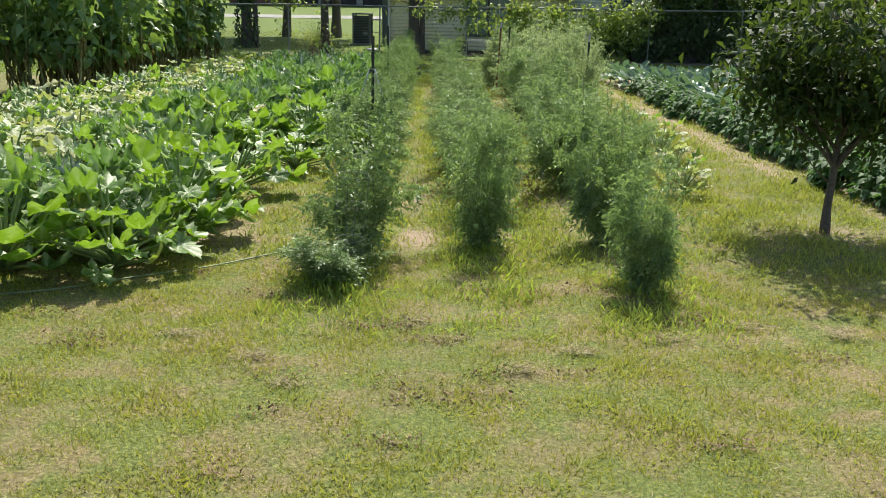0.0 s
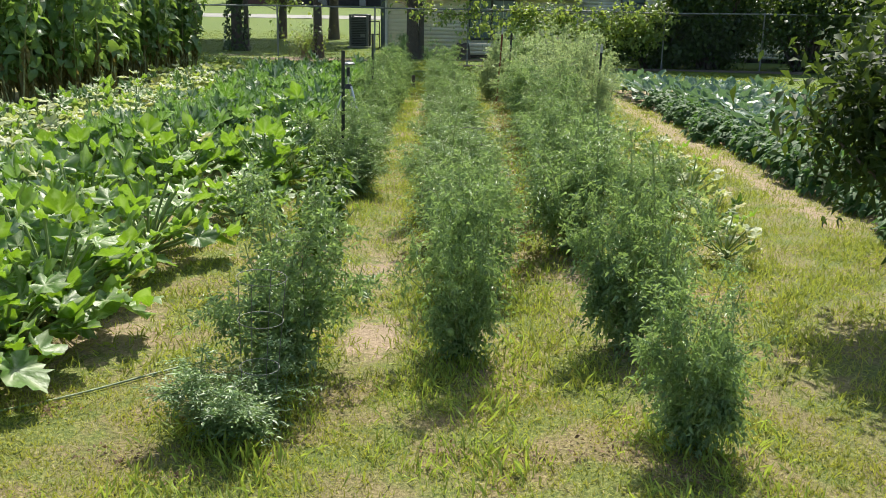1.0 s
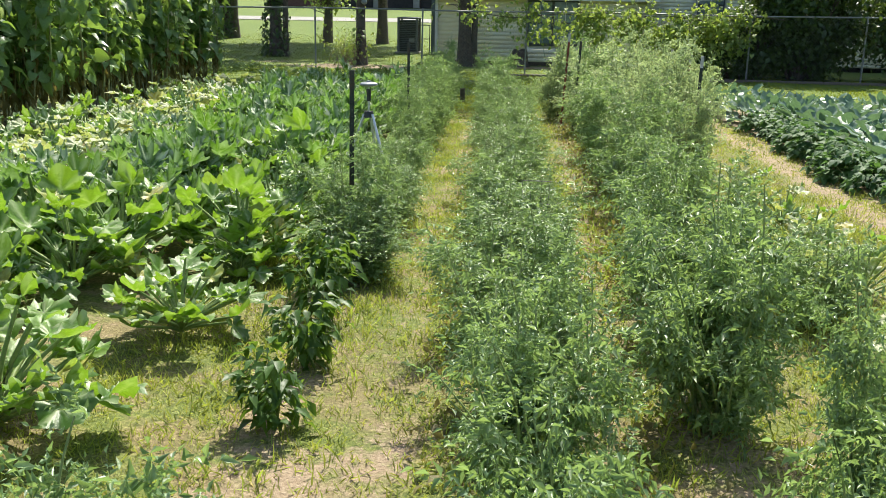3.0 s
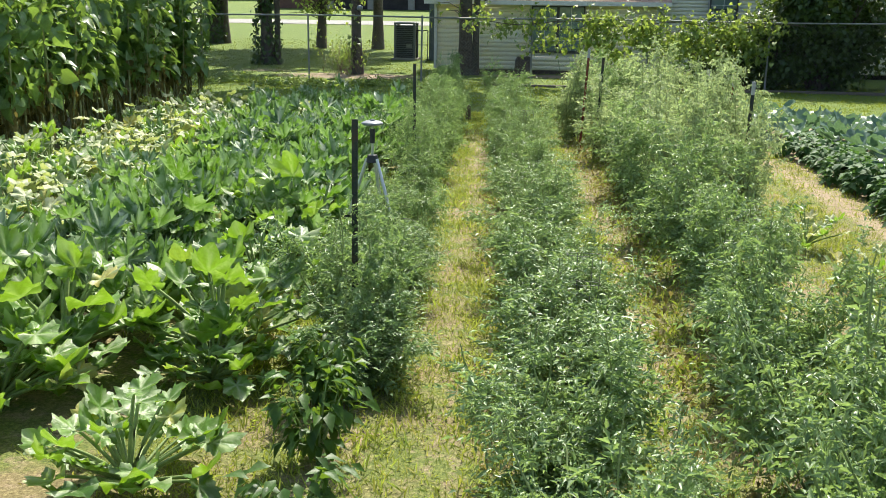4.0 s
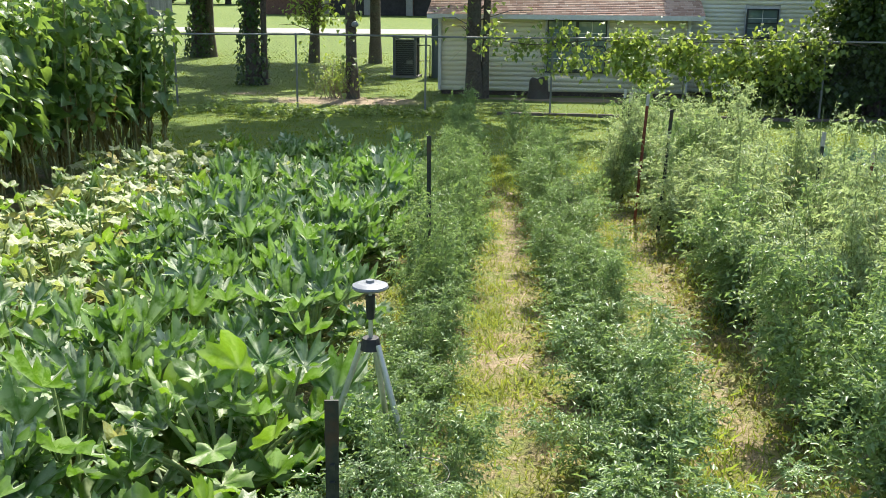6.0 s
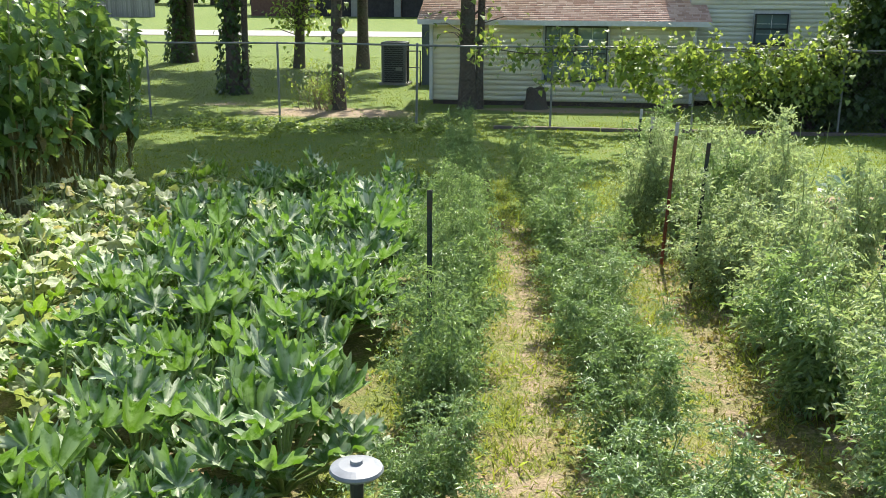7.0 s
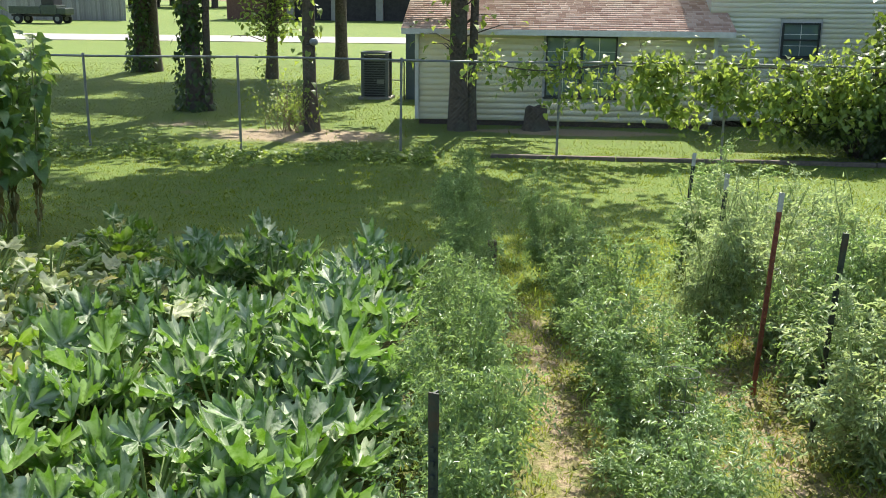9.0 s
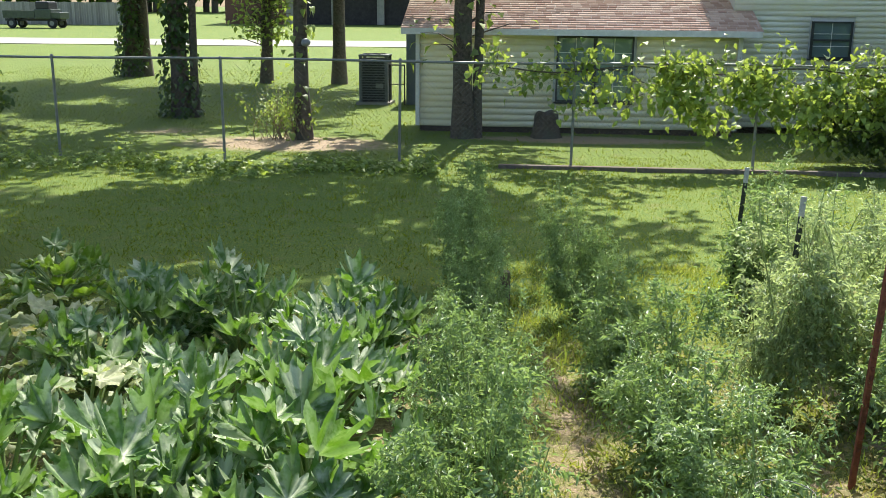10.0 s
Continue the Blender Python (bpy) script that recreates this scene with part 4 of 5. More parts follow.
sunflowers = [sunflower(400 + k) for k in range(6)]
for i in range(6):
    for j in range(26):
        sx, sy = -6.8 - 0.36 * i + rng.normal(0, 0.13), 17.1 + 0.36 * j + rng.normal(0, 0.11)
        sx -= 0.03 * (sy - 17)
        put(sunflowers, sx, sy, rng.uniform(0.74, 1.1), lean=4.0)
for i in range(15):
    for j in range(4):
        put(sunflowers, -9.1 - 0.36 * i + rng.normal(0, 0.1), 17.2 + 0.55 * j + rng.normal(0, 0.1), rng.uniform(0.75, 1.05), lean=4.0)


# ---- bed of greens ----
def bean_bush(seed):
    r = np.random.default_rng(seed)
    top = thing("bean_bush", "low dense dark green bean bush", "bean plant", group="bean bushes in the bed")
    n = 150
    u = r.normal(0, 1, (n, 3))
    u /= np.linalg.norm(u, axis=1)[:, None]
    u[:, 2] = np.abs(u[:, 2])
    p = u * np.array([0.36, 0.36, 0.40]) * r.uniform(0.6, 1.05, n)[:, None] + np.array([0, 0, 0.06])
    pieces = [scatter(blade_leaf(0.62, 0.3, 0.3), p, np.arctan2(-p[:, 0], p[:, 1]) + k * 0.9 + r.normal(0, 0.3, n), r.normal(-0.25, 0.35, n), r.normal(0, 0.3, n), r.uniform(0.08, 0.15, n)) for k in (-1, 0, 1)]
    v, f = joined(pieces)
    part("foliage", mesh_np("bean_foliage", v, f, [BEAN_LEAF]), top)
    stems = [tube(np.stack([np.linspace(0, x, 4), np.linspace(0, y, 4), np.linspace(0, z, 4)], -1), 0.005, 4) for x, y, z in p[:5]]
    v, f = joined(stems)
    part("stem", mesh_np("bean_stem", v, f, [TOMATO_STEM]), top)
    return top


def kale_plant(seed):
    r = np.random.default_rng(seed)
    top = thing("kale_plant", "blue-green leafy kale plant in the bed", "kale plant", group="kale plants in the bed")
    part("stem", mesh_np("kale_stem", *joined([tube([(0, 0, 0), (0.01, 0, 0.12), (0, 0.01, 0.25)], [0.018, 0.016, 0.012], 6)]), [TOMATO_STEM], True), top)
    n = 15
    s = np.linspace(0, 1, n)
    yaw = np.arange(n) * 2.4
    at = np.stack([-np.sin(yaw) * 0.07, np.cos(yaw) * 0.07, 0.08 + 0.2 * s], -1)
    big = lobed_leaf("kale_leaf_shape", 5, 0.12, 0.05, 0.5, 0.7, KALE_LEAF, seed, 13)
    tv = np.zeros(len(big.vertices) * 3, np.float32)
    big.vertices.foreach_get("co", tv)
    tv = tv.reshape(-1, 3) * np.array([0.75, 1.15, 1.0]) + np.array([0, 0.45, 0])
    tv[:, 2] -= 0.22 * tv[:, 1] ** 2
    tf = np.array([p.vertices[:3] for p in big.polygons] + [(p.vertices[0], p.vertices[2], p.vertices[3]) for p in big.polygons if len(p.vertices) == 4])
    bpy.data.meshes.remove(big)
    v, f = scatter((tv, tf), at, yaw + r.normal(0, 0.3, n), 0.25 + 0.75 * s + r.normal(0, 0.15, n), r.normal(0, 0.25, n), r.uniform(0.26, 0.36, n) * (1.05 - 0.35 * s))
    part("leaves", mesh_np("kale_leaves", v, [f], [KALE_LEAF], True), top)
    return top


beans = [bean_bush(500 + k) for k in range(4)]
kales = [kale_plant(520 + k) for k in range(3)]
gy = 8.9
while gy < 26.2:
    gx = float(bed_edge(gy)) + 0.35
    k = 0
    while gx < 10.2 - 0.05 * gy and k < 9 and gy < 25.6 - 0.95 * (gx - 3.4):
        bx, by = gx + rng.normal(0, 0.06), gy + rng.normal(0, 0.08)
        if by < 15.5 - 0.5 * k * (k > 4) or (k == 0 and by < 22):
            put(beans, bx, by, rng.uniform(0.9, 1.15), 1.0 if by < 15.5 else 0.85)
        else:
            put(kales, bx, by, rng.uniform(1.0, 1.3))
        gx += 0.60
        k += 1
    gy += 0.60


# ---- posts, tripod, hose in the garden ----
def t_post(x, y, h, paint, tip, label, lean=(0, 0)):
    top = thing("garden_post", label, "post", (x, y, 0), 0, "posts along the rows")
    top.matrix_basis = pose(x, y, 0, lean[0], lean[1], rng.uniform(-20, 20))
    bm = box_bm(0.038, 0.006, h - 0.14, (0, 0, (h - 0.14) / 2), 0.001)
    bmesh.ops.create_cube(bm, size=1, matrix=Matrix.LocRotScale((0, 0.017, (h - 0.14) / 2), None, (0.006, 0.03, h - 0.14)))
    part("shaft", bm_mesh("post_shaft", bm, paint), top)
    bm = box_bm(0.040, 0.008, 0.14, (0, 0, h - 0.07), 0.001)
    bmesh.ops.create_cube(bm, size=1, matrix=Matrix.LocRotScale((0, 0.018, h - 0.07), None, (0.008, 0.03, 0.138)))
    part("tip", bm_mesh("post_tip", bm, tip), top)
    bm = bmesh.new()
    z = 0.25
    while z < h - 0.2:
        bmesh.ops.create_cube(bm, size=1, matrix=Matrix.LocRotScale((0, -0.008, z), None, (0.014, 0.012, 0.02)))
        z += 0.055
    tagged(part("studs", bm_mesh("post_studs", bm, paint), top), kind="stuff")
    return top


DARK_POST, RED_POST = "dark steel garden post beside tomato plants", "rusty red steel garden post with pale tip"
t_post(-0.80, 12.35, 1.50, POST_PAINT, POST_PAINT, "dark steel garden post in front of tripod", (0, 0.5))
t_post(-1.24, 17.80, 1.51, POST_PAINT, POST_PAINT, DARK_POST, (0, 0))
t_post(0.82, 21.55, 1.56, RUST, POST_TIP, RED_POST, (0, 3))
t_post(1.02, 20.75, 1.47, POST_PAINT, POST_PAINT, DARK_POST, (2, 2))
t_post(2.36, 19.50, 1.41, POST_PAINT, POST_TIP, DARK_POST, (0, 2))
t_post(2.46, 18.45, 1.42, RUST, POST_TIP, RED_POST, (0, 4))
t_post(2.47, 17.00, 1.45, POST_PAINT, POST_TIP, DARK_POST, (0, 1.5))
t_post(0.80, 25.05, 1.33, POST_PAINT, POST_TIP, "pale-tipped garden post at end of row", (0, 3))
t_post(0.75, 23.0, 1.45, POST_PAINT, POST_TIP, "pale-tipped garden post at end of row", (0, 2))


def tripod(x, y):
    top = thing("tripod_sprinkler", "silver tripod with a round grey disc head", "tripod", (x, y, 0), -15)
    hub = 0.93
    for k in range(3):
        a = math.radians((200, 95, -15)[k])
        foot = np.array([math.cos(a) * 0.36, math.sin(a) * 0.36, 0.0])
        head = np.array([math.cos(a) * 0.045, math.sin(a) * 0.045, hub])
        mid = head * 0.45 + foot * 0.55
        leg = part("leg", mesh_np("tripod_leg", *joined([tube([head, mid], 0.016, 8)]), [ALUMINIUM], True), top)
        part("lower_leg", mesh_np("tripod_lower_leg", *joined([tube([mid, foot], 0.011, 8)]), [BLACK_PLASTIC], True), leg, "thin black lower leg")
        part("clamp", bm_mesh("tripod_clamp", box_bm(0.045, 0.045, 0.05, tuple(mid), 0.006), BLACK_PLASTIC), leg, "black leg clamp")
    bm = bmesh.new()
    bmesh.ops.create_cone(bm, segments=12, radius1=0.055, radius2=0.042, depth=0.06, cap_ends=True, matrix=Matrix.Translation((0, 0, hub)))
    part("hub", bm_mesh("tripod_hub", bm, BLACK_PLASTIC), top, "black tripod hub")
    part("column", mesh_np("tripod_column", *joined([tube([(0, 0, hub), (0, 0, 1.10)], 0.011, 10)]), [ALUMINIUM], True), top)
    bm = bmesh.new()
    bmesh.ops.create_cone(bm, segments=12, radius1=0.02, radius2=0.024, depth=0.12, cap_ends=True, matrix=Matrix.Translation((0, 0, 1.12)))
    part("nozzle", bm_mesh("tripod_nozzle", bm, BLACK_PLASTIC), top, "black nozzle under the disc")
    bm = bmesh.new()
    rings = [(0.0, 1.262), (0.02, 1.262), (0.022, 1.25), (0.06, 1.247), (0.088, 1.236), (0.092, 1.226), (0.084, 1.216), (0.035, 1.205), (0.0, 1.20)]
    prof = [bm.verts.new((r, 0, z)) for r, z in rings]
    edges = [bm.edges.new((a, b)) for a, b in zip(prof, prof[1:])]
    bmesh.ops.spin(bm, geom=prof + edges, cent=(0, 0, 0), axis=(0, 0, 1), angle=2 * math.pi, steps=28)
    bmesh.ops.remove_doubles(bm, verts=bm.verts, dist=0.0008)
    bmesh.ops.recalc_face_normals(bm, faces=bm.faces)
    part("disc", bm_mesh("tripod_disc", bm, PLASTIC_WHITE), top, "round grey plastic disc")
    part("spindle", mesh_np("tripod_spindle", *joined([tube([(0, 0, 1.16), (0, 0, 1.21)], 0.009, 8)]), [ALUMINIUM], True), top)
    return top


tripod(-1.07, 14.35)


def hose():
    t = np.linspace(0, 1, 40)
    x = -3.6 + 3.0 * t
    y = 4.75 + 0.55 * t + 1.35 * t ** 2 + 0.05 * np.sin(9 * t)
    v, f = tube(np.stack([x, y, 0.014 + bumps(x, y)], -1), 0.0065, 8)
    tagged(new("garden_hose", mesh_np("garden_hose", v, [f], [HOSE], True)), "thin pale green hose lying on grass", "hose")


hose()


def wooden_stake(x, y):
    top = thing("wooden_stake", "short square wooden stake at row end", "stake", (x, y, 0), 12)
    bm = box_bm(0.09, 0.09, 0.30, (0, 0, 0.15), 0.006)
    part("stake", bm_mesh("stake", bm, TIMBER), top)


wooden_stake(-1.28, 25.0)


# ---- trees ----
def limb(start, direction, length, r0, r1, wander, r, n=7):
    p, d = [np.array(start, float)], np.array(direction, float)
    for k in range(n - 1):
        d = d / np.linalg.norm(d)
        p.append(p[-1] + d * length / (n - 1))
        d = d + r.normal(0, wander, 3) + np.array([0, 0, 0.04])
    return np.array(p), np.linspace(r0, r1, n)


def leafy(points, count, spread, size, template, r, drop=0.3):
    which = r.integers(0, len(points), count)
    p = np.asarray(points)[which] + r.normal(0, 1, (count, 3)) * np.array(spread)
    return scatter(template, p, r.uniform(0, 6.28, count), r.normal(-drop, 0.55, count), r.normal(0, 0.5, count), r.uniform(*size, count))


def fruit_tree(x, y):
    r = np.random.default_rng(77)
    top = thing("young_tree", "young slender tree with dark green crown", "tree", (x, y, 0))
    trunk_p = np.array([(0, 0, 0), (0.0, 0.01, 0.25), (0.015, 0.0, 0.5), (0.03, 0.02, 0.75), (0.05, 0.02, 1.0)])
    part("trunk", mesh_np("young_trunk", *joined([tube(trunk_p, [0.05, 0.036, 0.032, 0.03, 0.028], 9)]), [YOUNG_BARK], True), top)
    ends = []
    for k in range(13):
        a = k * 2.4 + r.normal(0, 0.3)
        s = r.uniform(0.55, 1.0)
        start = (0.05 * s, 0.02 * s, s)
        p, rad = limb(start, (math.cos(a) * 0.75, math.sin(a) * 0.75, 0.9), r.uniform(0.85, 1.35), 0.02, 0.005, 0.16, r)
        pipes = [tube(p, rad, 5)]
        for q in range(3):
            i = int(r.integers(2, 6))
            p2, rad2 = limb(p[i], (r.normal(0, 1), r.normal(0, 1), 0.3), r.uniform(0.3, 0.7), 0.008, 0.003, 0.2, r, 5)
            pipes.append(tube(p2, rad2, 4))
            ends += list(p2[1:])
        ends += list(p[3:])
        v, f = joined(pipes)
        part("limb", mesh_np("young_limb", v, f, [YOUNG_BARK], True), top)
    ends = [e for e in ends if e[2] > 0.95]
    v, f = leafy(ends, 6400, (0.18, 0.18, 0.16), (0.08, 0.135), blade_leaf(0.42, 0.35, 0.3), r)
    part("crown", mesh_np("young_crown", v, [f], [TREE_LEAF]), top)
    low = limb((0.01, 0, 0.45), (-0.8, -0.3, 0.5), 0.55, 0.008, 0.003, 0.1, r)
    part("twig", mesh_np("young_twig", *joined([tube(low[0], low[1], 4)]), [YOUNG_BARK], True), top)
    return top


fruit_tree(3.90, 7.85)


def shade_tree(seed, x, y, radius, height, crown_z, crown_r, leaves, label, lean=(0, 0), ivy=0, second=None, low=0, first=5, keep=0.4, bend=(0.0, 0.0)):
    """Tall yard tree: trunk, limbs, wide crown of clumped leaves; ivy clings to some trunks."""
    r = np.random.default_rng(seed)
    base = float(rise(y))
    top = thing("yard_tree", label, "tree", (x, y, base), 0, "yard trees")
    t = np.linspace(0, 1, 12)
    p = np.stack([lean[0] * t + 0.06 * np.sin(6 * t + seed), lean[1] * t + 0.06 * np.cos(5 * t + seed) - 0.06 * math.cos(seed), height * 0.8 * t], -1)
    p[:, 0] += bend[0] * t ** 3 - p[0, 0]
    p[:, 1] += bend[1] * t ** 3
    rad = radius * (1 - 0.55 * t) + radius * 0.3 * np.exp(-t * height * 3.5)
    part("trunk", mesh_np("tree_trunk", *joined([tube(p, rad, 14)]), [BARK], True), top)
    if second:
        dx, dy, r2, l2 = second
        p2 = np.stack([dx + l2 * t, np.full(12, dy), height * 0.75 * t], -1)
        part("second_trunk", mesh_np("tree_second_trunk", *joined([tube(p2, r2 * (1 - 0.5 * t) + r2 * 0.4 * np.exp(-t * height * 3), 10)]), [BARK], True), top)
    limbs, ends = [], []
    for k in range(16):
        a = k * 2.4 + r.normal(0, 0.4)
        i = int(r.integers(first, 12))
        q, lr = limb(p[i], (math.cos(a), math.sin(a), r.uniform(0.25, 0.9)), crown_r * r.uniform(0.7, 1.1), radius * 0.35, 0.02, 0.13, r)
        limbs.append(tube(q, lr, 6))
        ends += list(q[2:])
        for _ in range(2):
            j = int(r.integers(2, 6))
            q2, lr2 = limb(q[j], r.normal(0, 1, 3) + np.array([0, 0, 0.2]), crown_r * 0.4, 0.03, 0.01, 0.2, r, 5)
            limbs.append(tube(q2, lr2, 5))
            ends += list(q2[2:])
    v, f = joined(limbs)
    part("limbs", mesh_np("tree_limbs", v, f, [BARK], True), top)
    ends = np.array(ends)
    ends = ends[ends[:, 2] > 3.9]
    ends = ends[r.random(len(ends)) < keep]
    v, f = leafy(ends, leaves, (0.4, 0.4, 0.32), (0.28, 0.46), diamond_leaf(0.6, 0.2, 0.2), r)
    part("crown", mesh_np("tree_crown", v, [f], [SHADE_LEAF]), top)
    if ivy:
        n = ivy
        s = r.beta(1.0, 1.6, n) * 0.75
        a = r.uniform(0, 6.28, n)
        rr = np.interp(s, t, rad) + np.abs(r.normal(0.03, 0.09, n)) + 0.12 * (s < 0.12)
        q = np.stack([np.interp(s, t, p[:, 0]) + np.cos(a) * rr, np.interp(s, t, p[:, 1]) + np.sin(a) * rr, s * height * 0.8], -1)
        v, f = scatter(heart_leaf(0.95), q, a - math.pi / 2 + r.normal(0, 0.5, n), r.normal(-0.8, 0.4, n), r.normal(0, 0.3, n), r.uniform(0.09, 0.17, n))
        part("ivy", mesh_np("tree_ivy", v, [f], [HEDGE_LEAF if ivy > 700 else GRAPE_LEAF]), top, "leafy ivy climbing the trunk")
    if low:
        q = np.stack([r.normal(0, 0.55, low), r.normal(0, 0.5, low), r.uniform(1.6, 3.2, low)], -1)
        v, f = scatter(blade_leaf(0.7, 0.25, 0.3), q, r.uniform(0, 6.28, low), r.normal(-0.4, 0.5, low), r.normal(0, 0.4, low), r.uniform(0.14, 0.26, low))
        twigs = [tube([(0, 0, qq[2] - 0.3), tuple(qq * 0.6 + np.array([0, 0, qq[2] * 0.4])), tuple(qq)], [0.02, 0.012, 0.006], 4) for qq in q[: low // 4]]
        part("low_leaves", mesh_np("tree_low_leaves", v, [f], [GRAPE_LEAF]), top)
        vv, ff = joined(twigs)
        part("low_twig", mesh_np("tree_low_twigs", vv, ff, [BARK]), top)
    return top


shade_tree(801, -2.52, 37.0, 0.22, 14.4, 11.5, 5.2, 4600, "tall tree with rough grey trunk beside house", (0.1, -0.3), 0, (0.27, 0.05, 0.11, 0.22), 70, first=4, keep=0.6, bend=(0.9, -0.3))
shade_tree(802, -5.85, 36.2, 0.16, 15.2, 11.0, 5.4, 5400, "slim straight tree with shrub at its foot", (-0.25, 0.1), 120, keep=0.55, bend=(1.9, -1.1))
shade_tree(803, -9.9, 40.0, 0.22, 16.5, 12.0, 5.0, 4000, "leaning dark trunk wrapped in leafy ivy", (-0.6, 0.2), 1400, (0.34, 0.0, 0.10, 0.25), first=3, keep=0.42)
shade_tree(804, -16.5, 52.5, 0.30, 16.5, 10.5, 5.6, 12000, "thick old trunk covered with dark ivy", (0.2, 0.2), 1800, (0.48, 0.2, 0.24, 0.1), first=3, keep=0.6)
shade_tree(805, -10.6, 50.5, 0.20, 19.0, 9.0, 4.2, 9000, "thin dark tree with low leafy sprays", (0.6, 0.1), 160, None, 420, first=3, keep=0.6)
shade_tree(806, -7.95, 50.6, 0.24, 16.5, 9.0, 3.8, 9000, "straight dark tree on the far lawn", (0.35, 0.1), first=3, keep=0.6)
shade_tree(808, -17.0, 41.0, 0.26, 13.0, 8.0, 5.4, 9000, "broad yard tree that shades the far lawn", (0.2, 0.1), first=3, keep=0.6)


def base_shrub(x, y):
    r = np.random.default_rng(91)
    top = thing("shrub", "straggly light green shrub with dry brown twigs", "shrub", (x, y, 0))
    twigs = []
    ends = []
    for k in range(46):
        a = r.uniform(0, 6.28)
        p, rad = limb((r.normal(0, 0.25), r.normal(0, 0.12), 0), (math.cos(a) * 0.6, math.sin(a) * 0.4, 1.0), r.uniform(0.6, 1.3), 0.009, 0.003, 0.2, r)
        twigs.append(tube(p, rad, 4))
        ends += list(p[3:])
    v, f = joined(twigs)
    part("twig", mesh_np("shrub_twigs", v, f, [SOIL_CLOD]), top, "dry brown twigs")
    v, f = leafy(ends, 900, (0.09, 0.09, 0.08), (0.05, 0.10), blade_leaf(0.6, 0.3, 0.3), r)
    part("foliage", mesh_np("shrub_foliage", v, [f], [GRAPE_LEAF]), top)


base_shrub(-6.25, 36.1)


def yard_lamp(x, y, z):
    top = thing("globe_lamp", "white round lamp fixed to a tree trunk", "lamp", (x, y, z))
    bm = bmesh.new()
    bmesh.ops.create_uvsphere(bm, u_segments=16, v_segments=10, radius=0.10, matrix=Matrix.LocRotScale((0, 0, 0), None, (1, 1, 0.85)))
    part("globe", bm_mesh("lamp_globe", bm, PLASTIC_WHITE), top)
    part("bracket", bm_mesh("lamp_bracket", box_bm(0.14, 0.04, 0.04, (-0.10, 0, -0.06), 0.005), BLACK_PLASTIC), top)


yard_lamp(-5.74, 36.1, 2.02)


def hedge(seed, x, y, half, height, leaves, label, dense=1.0, skirt=0.15):
    """A big bush: many stems, clumps of leaves over an uneven dome."""
    r = np.random.default_rng(seed)
    top = thing("hedge_bush", label, "bush", (x, y, 0), 0, "bushes by the fence")
    centers = []
    for k in range(int(46 * dense)):
        u = r.normal(0, 1, 3)
        u /= np.linalg.norm(u)
        s = r.uniform(0.55, 1.0)
        centers.append((u[0] * half[0] * s, u[1] * half[1] * s, height * 0.5 * (1 + u[2] * s) * 0.96 + skirt))
    centers = np.array(centers)
    stems = [tube([(c[0] * 0.25, c[1] * 0.25, 0), (c[0] * 0.55, c[1] * 0.55, c[2] * 0.6), tuple(c)], [0.05, 0.03, 0.01], 5) for c in centers]
    v, f = joined(stems)
    part("woody_stem", mesh_np("hedge_stem", v, f, [BARK]), top)
    v, f = leafy(centers, leaves, (half[0] * 0.17, half[1] * 0.2, height * 0.085), (0.10, 0.18), blade_leaf(0.85, 0.25, 0.3), r, 0.5)
    v[:, 2] = np.maximum(v[:, 2], 0.03)
    part("foliage", mesh_np("hedge_foliage", v, [f], [HEDGE_LEAF]), top)


hedge(901, 5.9, 34.0, (1.7, 0.9), 1.9, 12000, "large dark green bush overgrowing wire fence")
hedge(902, 7.7, 34.4, (1.6, 1.3), 4.3, 15000, "tall dark leafy bush along the fence")
hedge(903, 10.8, 34.2, (2.2, 1.4), 2.9, 9000, "broad dark leafy bush along the fence")
hedge(906, 15.0, 34.2, (2.8, 1.8), 5.2, 4000, "tall dark leafy bush along the fence")
hedge(904, 20.5, 33.5, (3.0, 2.0), 5.4, 3000, "tall dark leafy bush along the fence", 0.8)
hedge(905, -13.5, 36.5, (1.0, 0.8), 1.3, 900, "small dark bush beyond the fence", 0.5)


# ---- wire fence ----
FENCE_Y, FENCE_H = 33.05, 1.83
fence = thing("wire_fence", "grey galvanised chain-link fence with steel posts", "fence")
post_me = mesh_np("fence_post", *joined([tube([(0, 0, -0.05), (0, 0, FENCE_H)], 0.025, 10), tube([(0, 0, FENCE_H), (0, 0, FENCE_H + 0.025), (0, 0, FENCE_H + 0.04)], [0.031, 0.029, 0.006], 10)]), [GALVANISED], True)
post_xs = [-22.1, -19.0, -15.9, -12.8, -9.67, -6.57, -3.38, -0.345, 2.77, 5.9, 9.0, 12.1, 15.2, 18.3, 21.4]
for px in post_xs:
    ob = part("post", post_me, fence)
    ob.matrix_basis = pose(px, FENCE_Y, 0, 0, rng.normal(0, 0.5), 0)
rail = np.array([(x, FENCE_Y, FENCE_H - 0.01 + 0.012 * math.sin(x * 0.8)) for x in np.arange(post_xs[0], post_xs[-1] + 0.1, 0.775)])
part("top_rail", mesh_np("fence_rail", *joined([tube(rail, 0.022, 8)]), [GALVANISED], True), fence)


def wire_mesh():
    pieces = []
    step, h = 0.085, FENCE_H - 0.06
    for s in (-1, 1):
        x = post_xs[0]
        while x < post_xs[-1]:
            pieces.append(tube([(x, FENCE_Y - 0.035 - 0.002 * s, 0.03), (x + s * h * 0.5, FENCE_Y - 0.035 - 0.004 * s, 0.03 + h * 0.5), (x + s * h, FENCE_Y - 0.035 - 0.002 * s, 0.03 + h)], 0.0011, 3))
            x += step
    v, f = joined(pieces)
    tagged(part("wire_netting", mesh_np("fence_wire", v, f, [GALVANISED]), fence), "diamond wire netting", kind="stuff")


wire_mesh()


